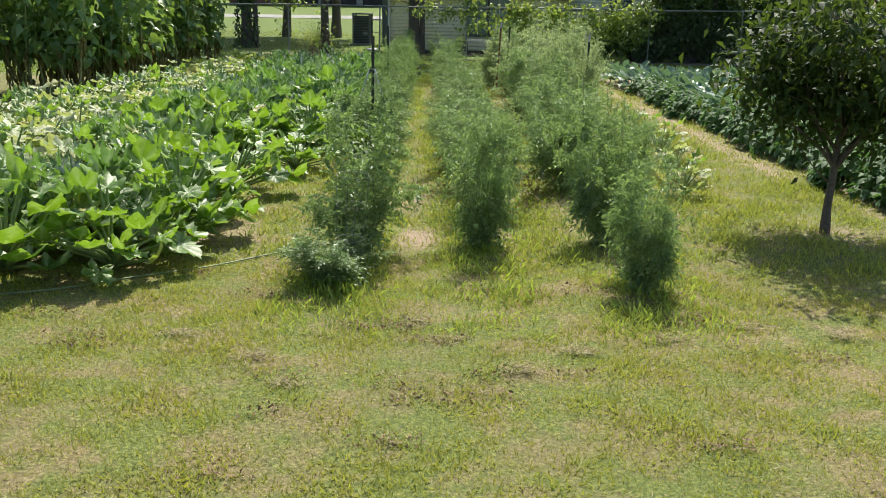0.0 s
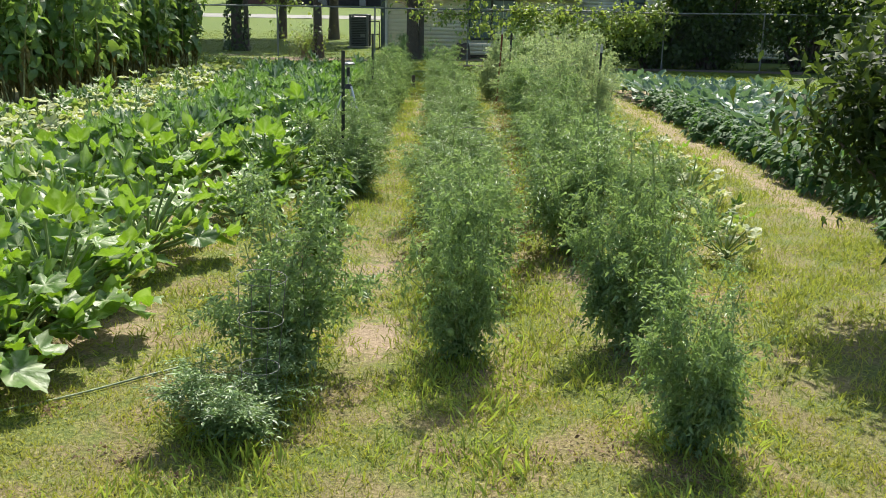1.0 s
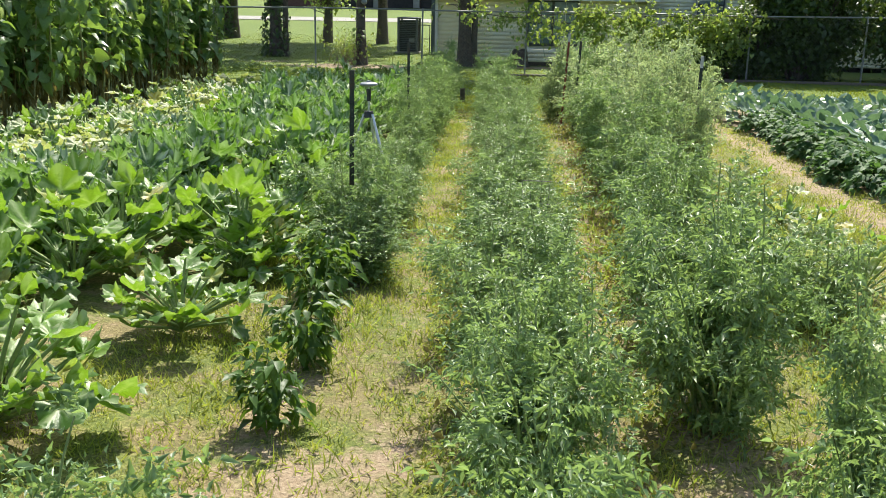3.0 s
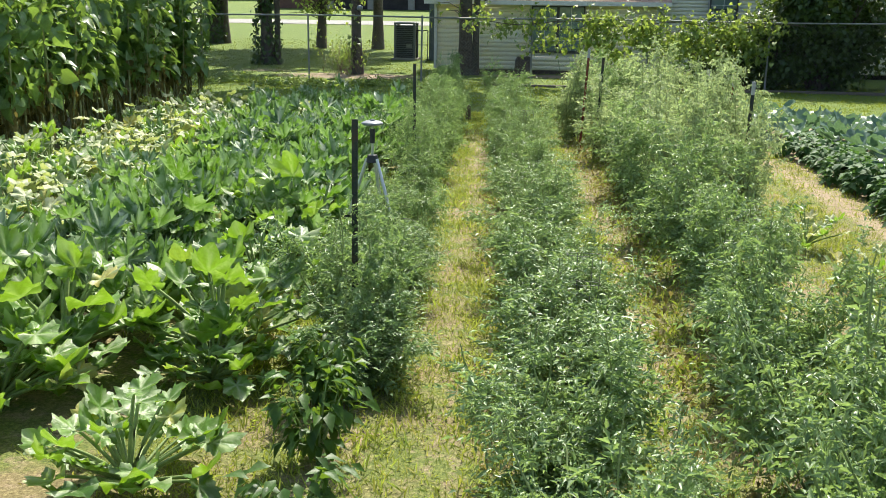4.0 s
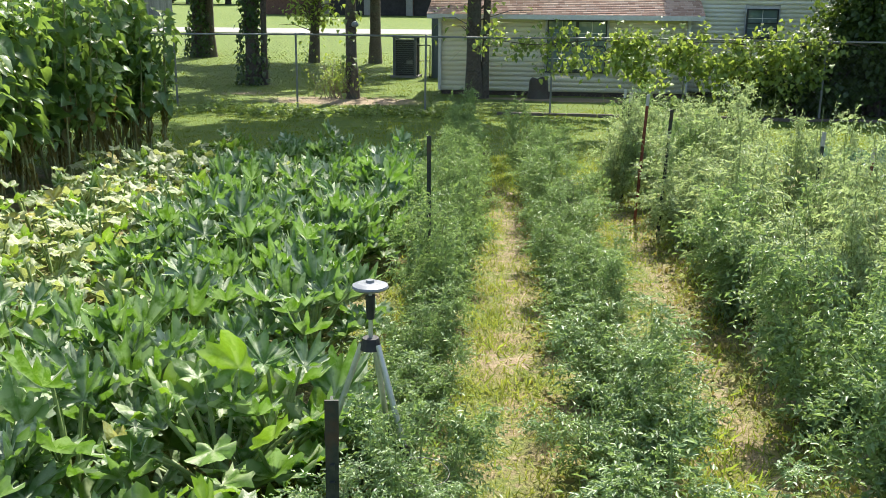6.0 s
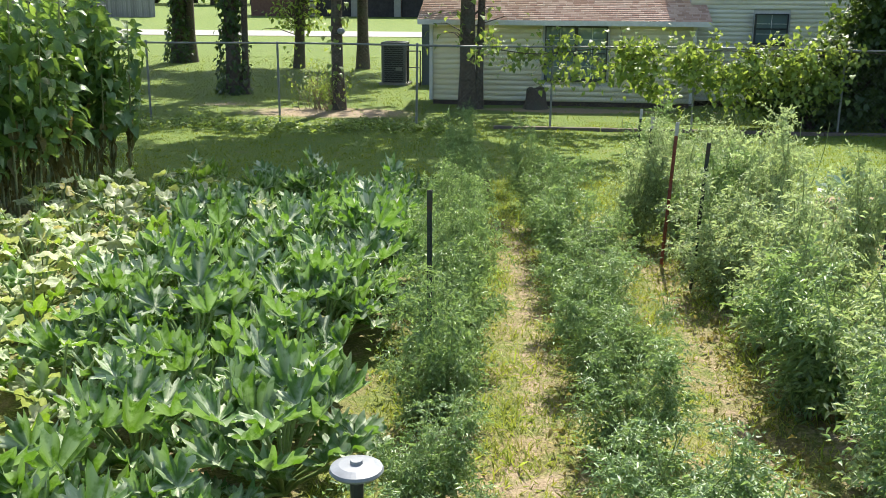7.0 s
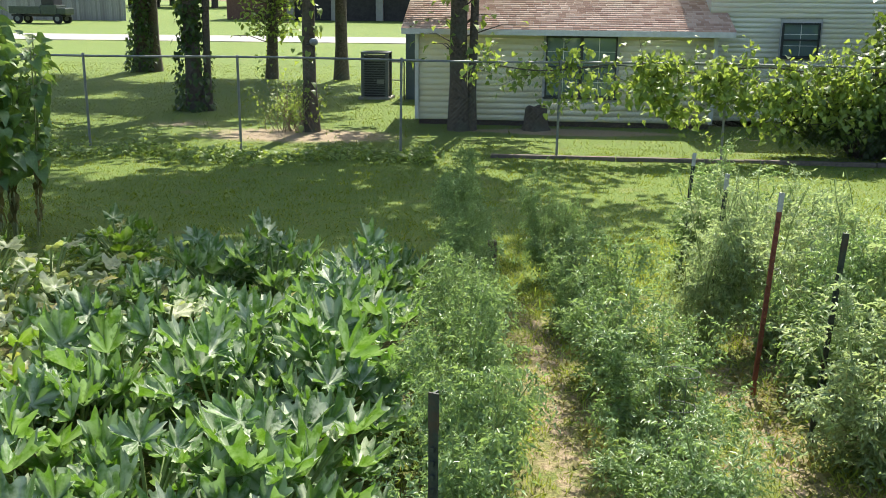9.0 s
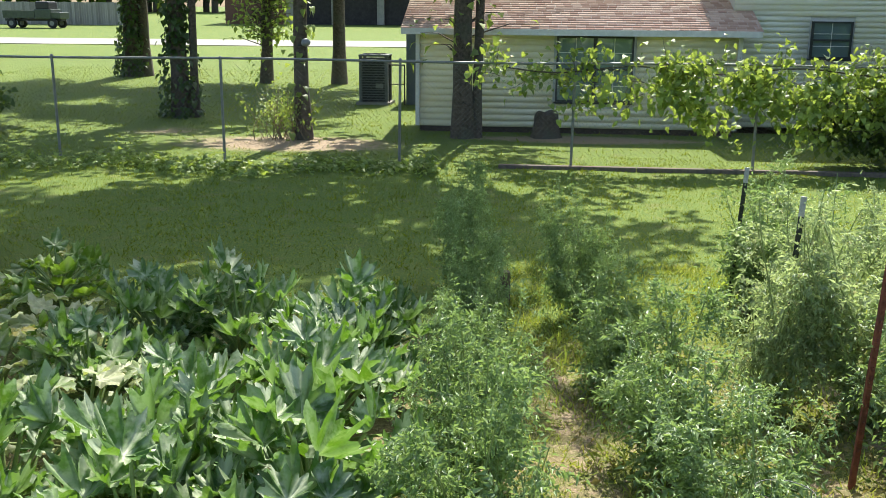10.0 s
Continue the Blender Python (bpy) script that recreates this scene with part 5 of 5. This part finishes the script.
def fence_vine():
    r = np.random.default_rng(95)
    top = thing("grape_vine", "sunlit grape vine growing along fence top", "vine", (0, FENCE_Y, 0))
    shoots, ends = [], []
    for k in range(92):
        x = -1.9 + 7.7 * (k / 91) ** 0.75
        thick = np.clip((x + 1.6) / 4.6, 0.1, 1)
        for _ in range(1 + int(thick > 0.6)):
            z = 1.66 - abs(r.normal(0, 0.10 + 0.45 * thick))
            p, rad = limb((x + r.normal(0, 0.1), r.normal(0, 0.06), z), (r.normal(0, 0.8), r.normal(-0.1, 0.25), r.normal(0.25, 0.5)), r.uniform(0.35, 0.8), 0.006, 0.003, 0.3, r, 6)
            shoots.append(tube(p, rad, 4))
            ends += list(p[1:])
    main = np.array([(x, 0.03 * math.sin(3 * x), 1.72 + 0.06 * math.sin(2.3 * x)) for x in np.arange(-1.6, 6.8, 0.3)])
    shoots.append(tube(main, 0.014, 6))
    v, f = joined(shoots)
    part("shoot", mesh_np("vine_shoots", v, f, [BARK]), top)
    ends = np.array(ends)
    ends = ends[(ends[:, 2] > 0.45) & (ends[:, 2] < 2.15)]
    n = 3700
    v, f = leafy(ends, n, (0.12, 0.12, 0.12), (0.065, 0.135), heart_leaf(1.05, 0.3, 0.35), r, 0.6)
    part("leaves", mesh_np("vine_leaves", v, [f], [GRAPE_LEAF]), top)


fence_vine()


def edging():
    top = thing("timber_edging", "dark weathered timber edging along fence foot", "edging", (0, 0, 0), 0, "", "structure")
    x = -1.62
    k = 0
    while x < 8.5:
        length = 2.4
        ob = part("timber", bm_mesh("edging_timber", box_bm(length - 0.02, 0.13, 0.08, (0, 0, 0), 0.012), TIMBER), top)
        ob.matrix_basis = pose(x + length / 2, FENCE_Y - 0.12 - 0.01 * (k % 2), 0.03, 0, 0, -0.6 * (k % 3))
        x += length
        k += 1


edging()


# ---- house ----
WALL_Y, WALL_L, WALL_R, EAVE = 38.05, -3.62, 3.45, 2.24
house = thing("house", "cream lap-sided house with brown shingle roof", "house")
box("foundation", house, BRICK_SKIRT, (WALL_R - WALL_L - 0.06, 9.0, 0.30), ((WALL_L + WALL_R) / 2, WALL_Y + 4.55, 0.0), 0.0, "dark brown foundation")
box("wall", house, TRIM, (WALL_R - WALL_L - 0.04, 9.0, EAVE - 0.15), ((WALL_L + WALL_R) / 2, WALL_Y + 4.55, 0.15 + (EAVE - 0.15) / 2), 0.0)
WINDOWS = [(-0.53, 1.16, 0.72, 2.16)]


def board_mesh(length, exposure, mat):
    v = np.array([[-length / 2, 0.0, 0], [length / 2, 0.0, 0], [length / 2, 0.017, exposure + 0.012], [-length / 2, 0.017, exposure + 0.012], [-length / 2, 0.03, 0], [length / 2, 0.03, 0], [length / 2, 0.03, exposure + 0.012], [-length / 2, 0.03, exposure + 0.012]])
    f = np.array([[0, 1, 2, 3], [4, 5, 1, 0], [3, 2, 6, 7], [4, 0, 3, 7], [1, 5, 6, 2]])
    return mesh_np("siding_board", v, [f], [mat])


def siding(parent, y, x0, x1, z0, z1, exposure, openings, mat):
    z = z0
    while z < z1 - 0.02:
        spans = [(x0, x1)]
        for a, b, lo, hi in openings:
            if z + exposure > lo + 0.02 and z < hi - 0.02:
                spans = [s for l, rr in spans for s in ((l, min(rr, a)), (max(l, b), rr)) if s[1] - s[0] > 0.03]
        for l, rr in spans:
            ob = part("siding_board", board_mesh(rr - l, exposure, mat), parent)
            ob.matrix_basis = pose((l + rr) / 2, y, z)
        z += exposure


siding(house, WALL_Y, WALL_L, WALL_R, 0.13, EAVE, 0.14, [(a - 0.06, b + 0.06, lo - 0.06, hi + 0.05) for a, b, lo, hi in WINDOWS], SIDING)
box("corner_trim", house, TRIM, (0.09, 0.05, EAVE - 0.14), (WALL_L - 0.02, WALL_Y - 0.012, 0.13 + (EAVE - 0.14) / 2), 0.004)
box("corner_trim", house, TRIM, (0.10, 0.05, EAVE - 0.14), (WALL_R, WALL_Y - 0.012, 0.13 + (EAVE - 0.14) / 2), 0.004)


def window(parent, x0, x1, z0, z1, y, cols, rows, pair):
    w = part("window", bm_mesh("window_backing", box_bm(x1 - x0, 0.02, z1 - z0, ((x0 + x1) / 2, y + 0.045, (z0 + z1) / 2)), FRAME_DARK), parent)
    halves = [(x0, (x0 + x1) / 2), ((x0 + x1) / 2, x1)] if pair else [(x0, x1)]
    for a, b in halves:
        part("pane", bm_mesh("window_pane", box_bm(b - a - 0.07, 0.006, z1 - z0 - 0.08, ((a + b) / 2, y + 0.02, (z0 + z1) / 2)), GLASS), w)
        bm = bmesh.new()
        for dx in (a + 0.02, b - 0.02):
            bmesh.ops.create_cube(bm, size=1, matrix=Matrix.LocRotScale((dx, y, (z0 + z1) / 2), None, (0.04, 0.06, z1 - z0)))
        for z in (z0 + 0.02, z1 - 0.02, (z0 + z1) / 2):
            bmesh.ops.create_cube(bm, size=1, matrix=Matrix.LocRotScale(((a + b) / 2, y + 0.002, z), None, (b - a - 0.06, 0.056, 0.04)))
        part("window_frame", bm_mesh("window_frame", bm, FRAME_DARK), w)
        bm = bmesh.new()
        for k in range(1, cols):
            bmesh.ops.create_cube(bm, size=1, matrix=Matrix.LocRotScale((a + (b - a) * k / cols, y + 0.012, (z0 + z1) / 2), None, (0.014, 0.012, z1 - z0 - 0.08)))
        for k in range(1, rows):
            bmesh.ops.create_cube(bm, size=1, matrix=Matrix.LocRotScale(((a + b) / 2, y + 0.013, z0 + (z1 - z0) * k / rows), None, (b - a - 0.08, 0.010, 0.014)))
        part("muntin", bm_mesh("window_muntin", bm, TRIM), w)
    part("window_sill", bm_mesh("window_sill", box_bm(x1 - x0 + 0.08, 0.09, 0.04, ((x0 + x1) / 2, y - 0.02, z0 - 0.022), 0.005), FRAME_DARK), w)
    return w


for a, b, lo, hi in WINDOWS:
    window(house, a, b, lo, hi, WALL_Y - 0.01, 2, 4, True)


def shingled_roof(parent, x0, x1, y0, z0, run, pitch, name="roof"):
    """Sloping deck with overlapping shingle tabs."""
    dz = math.tan(pitch) * run
    v = np.array([[x0, y0, z0], [x1, y0, z0], [x1, y0 + run, z0 + dz], [x0, y0 + run, z0 + dz]])
    deck = np.concatenate([v, v - np.array([0, 0, 0.10])])
    f = np.array([[0, 1, 2, 3], [7, 6, 5, 4], [0, 4, 5, 1], [1, 5, 6, 2], [2, 6, 7, 3], [3, 7, 4, 0]])
    roof = part(name, mesh_np("roof_deck", deck, [f], [TRIM]), parent)
    pieces = []
    slope = run / math.cos(pitch)
    rows = int(slope / 0.14)
    up = np.array([0, math.cos(pitch), math.sin(pitch)])
    nrm = np.array([0, -math.sin(pitch), math.cos(pitch)])
    r = np.random.default_rng(5)
    for i in range(rows):
        x = x0 - 0.2 * r.random() - 0.01
        while x < x1:
            a, b = max(x, x0 - 0.01), min(x + 0.20 - 0.005, x1 + 0.01)
            if b - a > 0.02:
                s0, s1 = i * 0.14 - 0.02, i * 0.14 + 0.15
                lift = 0.012 + r.uniform(0, 0.003)
                low, high = np.array([0, y0, z0]) + up * s0 + nrm * lift, np.array([0, y0, z0]) + up * s1 + nrm * 0.003
                q = np.array([[a, *low[1:]], [b, *low[1:]], [b, *high[1:]], [a, *high[1:]], [a, *(low - nrm * 0.009)[1:]], [b, *(low - nrm * 0.009)[1:]]])
                pieces.append((q, np.array([[0, 1, 2, 3], [4, 5, 1, 0]])))
            x += 0.20
    vv, ff = joined(pieces)
    tagged(part("shingles", mesh_np("roof_shingles", vv, ff, [SHINGLE]), roof, "brown and pink asphalt shingles"), kind="stuff")
    return roof


shingled_roof(house, WALL_L - 0.34, WALL_R + 0.35, WALL_Y - 0.45, EAVE + 0.06, 4.3, radians(20))
box("fascia", house, TRIM, (WALL_R - WALL_L + 0.69, 0.025, 0.13), ((WALL_L + WALL_R) / 2 + 0.005, WALL_Y - 0.465, EAVE + 0.0), 0.003, "white painted fascia board")
box("soffit", house, TRIM, (WALL_R - WALL_L + 0.66, 0.42, 0.02), ((WALL_L + WALL_R) / 2, WALL_Y - 0.235, EAVE - 0.045), 0.0)
shingled_roof(house, WALL_L - 0.34, WALL_R - 0.1, WALL_Y + 8.15, EAVE + 0.06 + 1.565, 0.4, radians(1), "ridge_cap")

# taller wing set slightly back
WING_Y = 38.75
wing = thing("house_wing", "pale lap-sided taller wing of the house", "house")
box("wall", wing, TRIM, (11.0, 8.0, 5.3), (WALL_R + 5.45, WING_Y + 4.05, 2.65), 0.0)
box("foundation", wing, BRICK_SKIRT, (10.96, 7.9, 0.30), (WALL_R + 5.45, WING_Y + 4.0, 0.0), 0.0)
siding(wing, WING_Y, WALL_R - 0.05, WALL_R + 10.95, 0.15, 5.3, 0.118, [(5.12 - 0.05, 6.0 + 0.05, 1.66, 2.57)], WING_SIDING)
window(wing, 5.12, 6.0, 1.71, 2.52, WING_Y - 0.01, 2, 3, False)
shingled_roof(wing, WALL_R - 0.35, WALL_R + 11.2, WING_Y - 0.4, 5.32, 4.6, radians(22))

# rear lean-to left of the house
rear = thing("rear_annex", "dark blue-grey painted rear annex of house", "annex")
box("wall", rear, BLUE_GREY, (1.5, 3.0, 2.5), (-3.95, 45.75, 1.25), 0.01)
box("door_panel", rear, FRAME_DARK, (0.05, 0.9, 2.0), (-4.72, 45.6, 1.0), 0.004)

# stump by the wall
def stump(x, y):
    r = np.random.default_rng(15)
    top = thing("tree_stump", "dark old stump against the house wall", "stump", (x, y, 0))
    w = np.linspace(0, 2 * np.pi, 16, endpoint=False)
    rings = []
    for z, k in ((-0.03, 0.36), (0.12, 0.29), (0.35, 0.26), (0.52, 0.25), (0.55, 0.2)):
        rr = k * (1 + 0.12 * np.sin(3 * w + 1) + 0.06 * np.sin(7 * w))
        rings.append(np.stack([rr * np.cos(w), rr * np.sin(w) * 0.85, np.full(16, z) + 0.05 * np.sin(2 * w) * (z > 0.3)], -1))
    v = np.concatenate(rings + [[[0, 0, 0.54]]])
    j = np.arange(16)
    k = (j + 1) % 16
    f4 = np.concatenate([np.stack([i * 16 + j, i * 16 + k, (i + 1) * 16 + k, (i + 1) * 16 + j], -1) for i in range(4)])
    f3 = np.stack([64 + j, 64 + k, np.full(16, 80)], -1)
    part("stump", mesh_np("stump", v, [f3, f4], [BARK], True), top)


stump(-0.74, 37.3)


# ---- condenser beside the annex ----
def condenser(x, y):
    top = thing("air_conditioner", "dark grey outdoor air conditioner condenser unit", "air conditioner", (x, y, 0))
    w, h = 0.84, 1.32
    part("pad", bm_mesh("condenser_pad", box_bm(1.0, 1.0, 0.08, (0, 0, 0.04), 0.01), CONCRETE), top, "concrete pad")
    part("core", bm_mesh("condenser_core", box_bm(w - 0.1, w - 0.1, h - 0.1, (0, 0, h / 2 + 0.05)), BLACK_PLASTIC), top)
    for sx in (-1, 1):
        for sy in (-1, 1):
            box("corner_panel", top, METAL_BODY, (0.09, 0.09, h), (sx * (w / 2 - 0.045), sy * (w / 2 - 0.045), h / 2 + 0.08), 0.01)
    louvre = bm_mesh("condenser_louvre", box_bm(w - 0.19, 0.012, 0.028), METAL_BODY)
    for k in range(17):
        for turn in (0, 90, 180, 270):
            ob = part("louvre", louvre, top)
            ob.matrix_basis = pose(0, 0, 0.16 + k * 0.072, 0, 0, turn) @ pose(0, -w / 2 + 0.03, 0, 25, 0, 0)
    part("top_panel", bm_mesh("condenser_top", box_bm(w + 0.02, w + 0.02, 0.06, (0, 0, h + 0.09), 0.02), METAL_BODY), top, "grey top cover")
    bm = bmesh.new()
    for k in range(1, 7):
        v, f = tube([(0.06 * k * math.cos(a), 0.06 * k * math.sin(a), h + 0.13) for a in np.linspace(0, 6.2832, 25)], 0.004, 4)
        vs = [bm.verts.new(q) for q in v]
        for q in f:
            bm.faces.new([vs[i] for i in q])
    part("fan_guard", bm_mesh("condenser_guard", bm, BLACK_PLASTIC), top)
    part("label_plate", bm_mesh("condenser_plate", box_bm(0.22, 0.004, 0.14, (0.18, -w / 2 - 0.004, 0.55)), GALVANISED), top)


condenser(-5.63, 44.4)


def stair_rail(x, y):
    top = thing("handrail", "low dark green metal handrail beside annex", "handrail", (x, y, 0))
    for dx in (-0.22, 0.22):
        part("upright", mesh_np("rail_upright", *joined([tube([(dx, 0, 0), (dx, 0, 1.15)], 0.022, 6)]), [POST_PAINT], True), top)
    part("bar", mesh_np("rail_bar", *joined([tube([(-0.22, 0, 1.15), (0.22, 0, 1.15)], 0.022, 6)]), [POST_PAINT], True), top)
    part("bar", mesh_np("rail_bar", *joined([tube([(-0.22, 0, 0.6), (0.22, 0, 0.6)], 0.018, 6)]), [POST_PAINT], True), top)


stair_rail(-4.95, 44.1)


# ---- far side of the lawn ----
def drive():
    xs = np.linspace(-140, 60, 60)
    pts = []
    for x in xs:
        for dy in (0.0, 6.0):
            y = 68.0 + dy + 0.03 * (x + 20)
            pts.append((x, y, float(rise(y)) + 0.03))
    v = np.array(pts)
    i = np.arange(59) * 2
    f = np.stack([i, i + 2, i + 3, i + 1], -1)
    me = mesh_np("road", v, [f], [CONCRETE])
    tagged(new("road", me), "pale concrete drive across the far lawn", "road", kind="structure")


drive()


def far_building():
    y = 97.0
    z = float(rise(y))
    top = thing("far_building", "long low brown brick building with dark openings", "building", (0, y, z))
    box("wall", top, BRICK_FAR, (36, 8, 3.2), (-9, 4.3, 1.6), 0.0)
    for k in range(6):
        x = -21.3 + 3.85 * k
        # Flat dark sheet that stands for the shade inside the opening.
        box("garage_door", top, DARK_INSIDE, (3.2, 0.10, 2.7), (x + 1.9, 0.27, 1.35), 0.0, "dark panel for the shaded inside of an opening")
        box("pillar", top, CONCRETE, (0.6, 0.35, 2.9), (x - 0.05, 0.10, 1.45), 0.02, "pale pillar between openings")
    shingled_far = bm_mesh("far_roof", box_bm(37, 10, 0.25, (-9, 4.2, 3.35), 0.02), BRICK_FAR)
    part("roof", shingled_far, top)


far_building()


def board_fence():
    y = 93.0
    z = float(rise(y))
    top = thing("board_fence", "weathered grey wooden board fence", "fence", (0, y, z))
    board = bm_mesh("fence_board", box_bm(0.19, 0.025, 1.8, (0, 0, 0.9), 0.004), GREY_FENCE)
    for k in range(70):
        ob = part("board", board, top)
        ob.matrix_basis = pose(-48.1 + 0.2 * k, 0, rng.normal(0, 0.01))
    box("rail", top, GREY_FENCE, (14, 0.04, 0.09), (-41.2, 0.04, 1.4), 0.0)
    box("rail", top, GREY_FENCE, (14, 0.04, 0.09), (-41.2, 0.04, 0.4), 0.0)


board_fence()


def farm_truck(x, y):
    top = thing("flatbed_truck", "old dark green flatbed truck on far lawn", "truck", (x, y, float(rise(y))))
    box("bed", top, TRUCK_PAINT, (2.5, 1.7, 0.22), (-0.9, 0, 0.85), 0.02)
    box("bed_side", top, TRUCK_PAINT, (2.5, 0.05, 0.35), (-0.9, -0.83, 1.12), 0.01)
    box("bed_side", top, TRUCK_PAINT, (2.5, 0.05, 0.35), (-0.9, 0.83, 1.12), 0.01)
    box("chassis", top, BLACK_PLASTIC, (4.4, 0.9, 0.18), (0, 0, 0.62), 0.01)
    bm = box_bm(1.3, 1.65, 0.75, (1.0, 0, 1.05), 0.06)
    part("cab", bm_mesh("truck_cab", bm, TRUCK_PAINT), top)
    bm = box_bm(1.05, 1.45, 0.6, (0.92, 0, 1.68), 0.12)
    part("cab_top", bm_mesh("truck_cab_top", bm, BLACK_PLASTIC), top, "dark cab top and windows")
    box("bonnet", top, TRUCK_PAINT, (0.75, 1.5, 0.5), (1.95, 0, 0.95), 0.08)
    for wx in (-1.5, 1.7):
        for wy in (-0.78, 0.78):
            bm = bmesh.new()
            bmesh.ops.create_cone(bm, segments=20, radius1=0.37, radius2=0.37, depth=0.22, cap_ends=True, matrix=Matrix.Translation((wx, wy, 0.37)) @ Matrix.Rotation(math.pi / 2, 4, "X"))
            bmesh.ops.bevel(bm, geom=[e for e in bm.edges if len(e.link_faces) == 2 and e.calc_face_angle(0) > 1], offset=0.04, segments=2, affect="EDGES")
            wheel = part("wheel", bm_mesh("truck_wheel", bm, TYRE), top)
            bm = bmesh.new()
            bmesh.ops.create_cone(bm, segments=16, radius1=0.18, radius2=0.18, depth=0.24, cap_ends=True, matrix=Matrix.Translation((wx, wy, 0.37)) @ Matrix.Rotation(math.pi / 2, 4, "X"))
            part("rim", bm_mesh("truck_rim", bm, GALVANISED), wheel)


farm_truck(-38.9, 88.0)


def woods():
    """Far trees that close the view all round."""
    r = np.random.default_rng(61)
    pieces, trunks = [], []
    for k in range(170):
        a = k / 120 * 6.283 if k < 120 else 0.9 + (k - 120) / 50 * 1.6
        x, y = math.cos(a) * r.uniform(120, 160) - 5, 40 + math.sin(a) * r.uniform(110, 150)
        h = r.uniform(10, 17)
        z = float(rise(y))
        trunks.append(tube([(x, y, z - 0.3), (x + 0.2, y, z + h * 0.5), (x, y, z + h * 0.8)], [0.5, 0.35, 0.12], 6))
        n = 260 if y > 40 else 110
        u = r.normal(0, 1, (n, 3))
        u /= np.linalg.norm(u, axis=1)[:, None]
        p = np.array([x, y, z + h * 0.55]) + u * np.array([5.5, 5.5, h * 0.45]) * r.uniform(0.4, 1.05, n)[:, None]
        pieces.append(scatter(diamond_leaf(0.9), p, r.uniform(0, 6.28, n), r.normal(-0.3, 0.6, n), r.normal(0, 0.6, n), r.uniform(1.2, 2.4, n)))
    v, f = joined(pieces)
    tagged(new("far_woods", mesh_np("far_woods", v, f, [SHADE_LEAF])), "distant green woods round the neighbourhood", "woods", kind="stuff")
    v, f = joined(trunks)
    tagged(new("far_trunks", mesh_np("far_trunks", v, f, [BARK])), "trunks of the distant woods", "woods", kind="stuff")


woods()


# first ones of a kind that the plan did not use
for first in TOMATOES + zuc + squ + pal + edge + peppers + sunflowers + beans + kales:
    if first not in TOMATOES and first.name in used or first in TOMATOES and tomato_used[TOMATOES.index(first)]:
        continue
    for ob in (*first.children_recursive, first):
        bpy.data.objects.remove(ob)
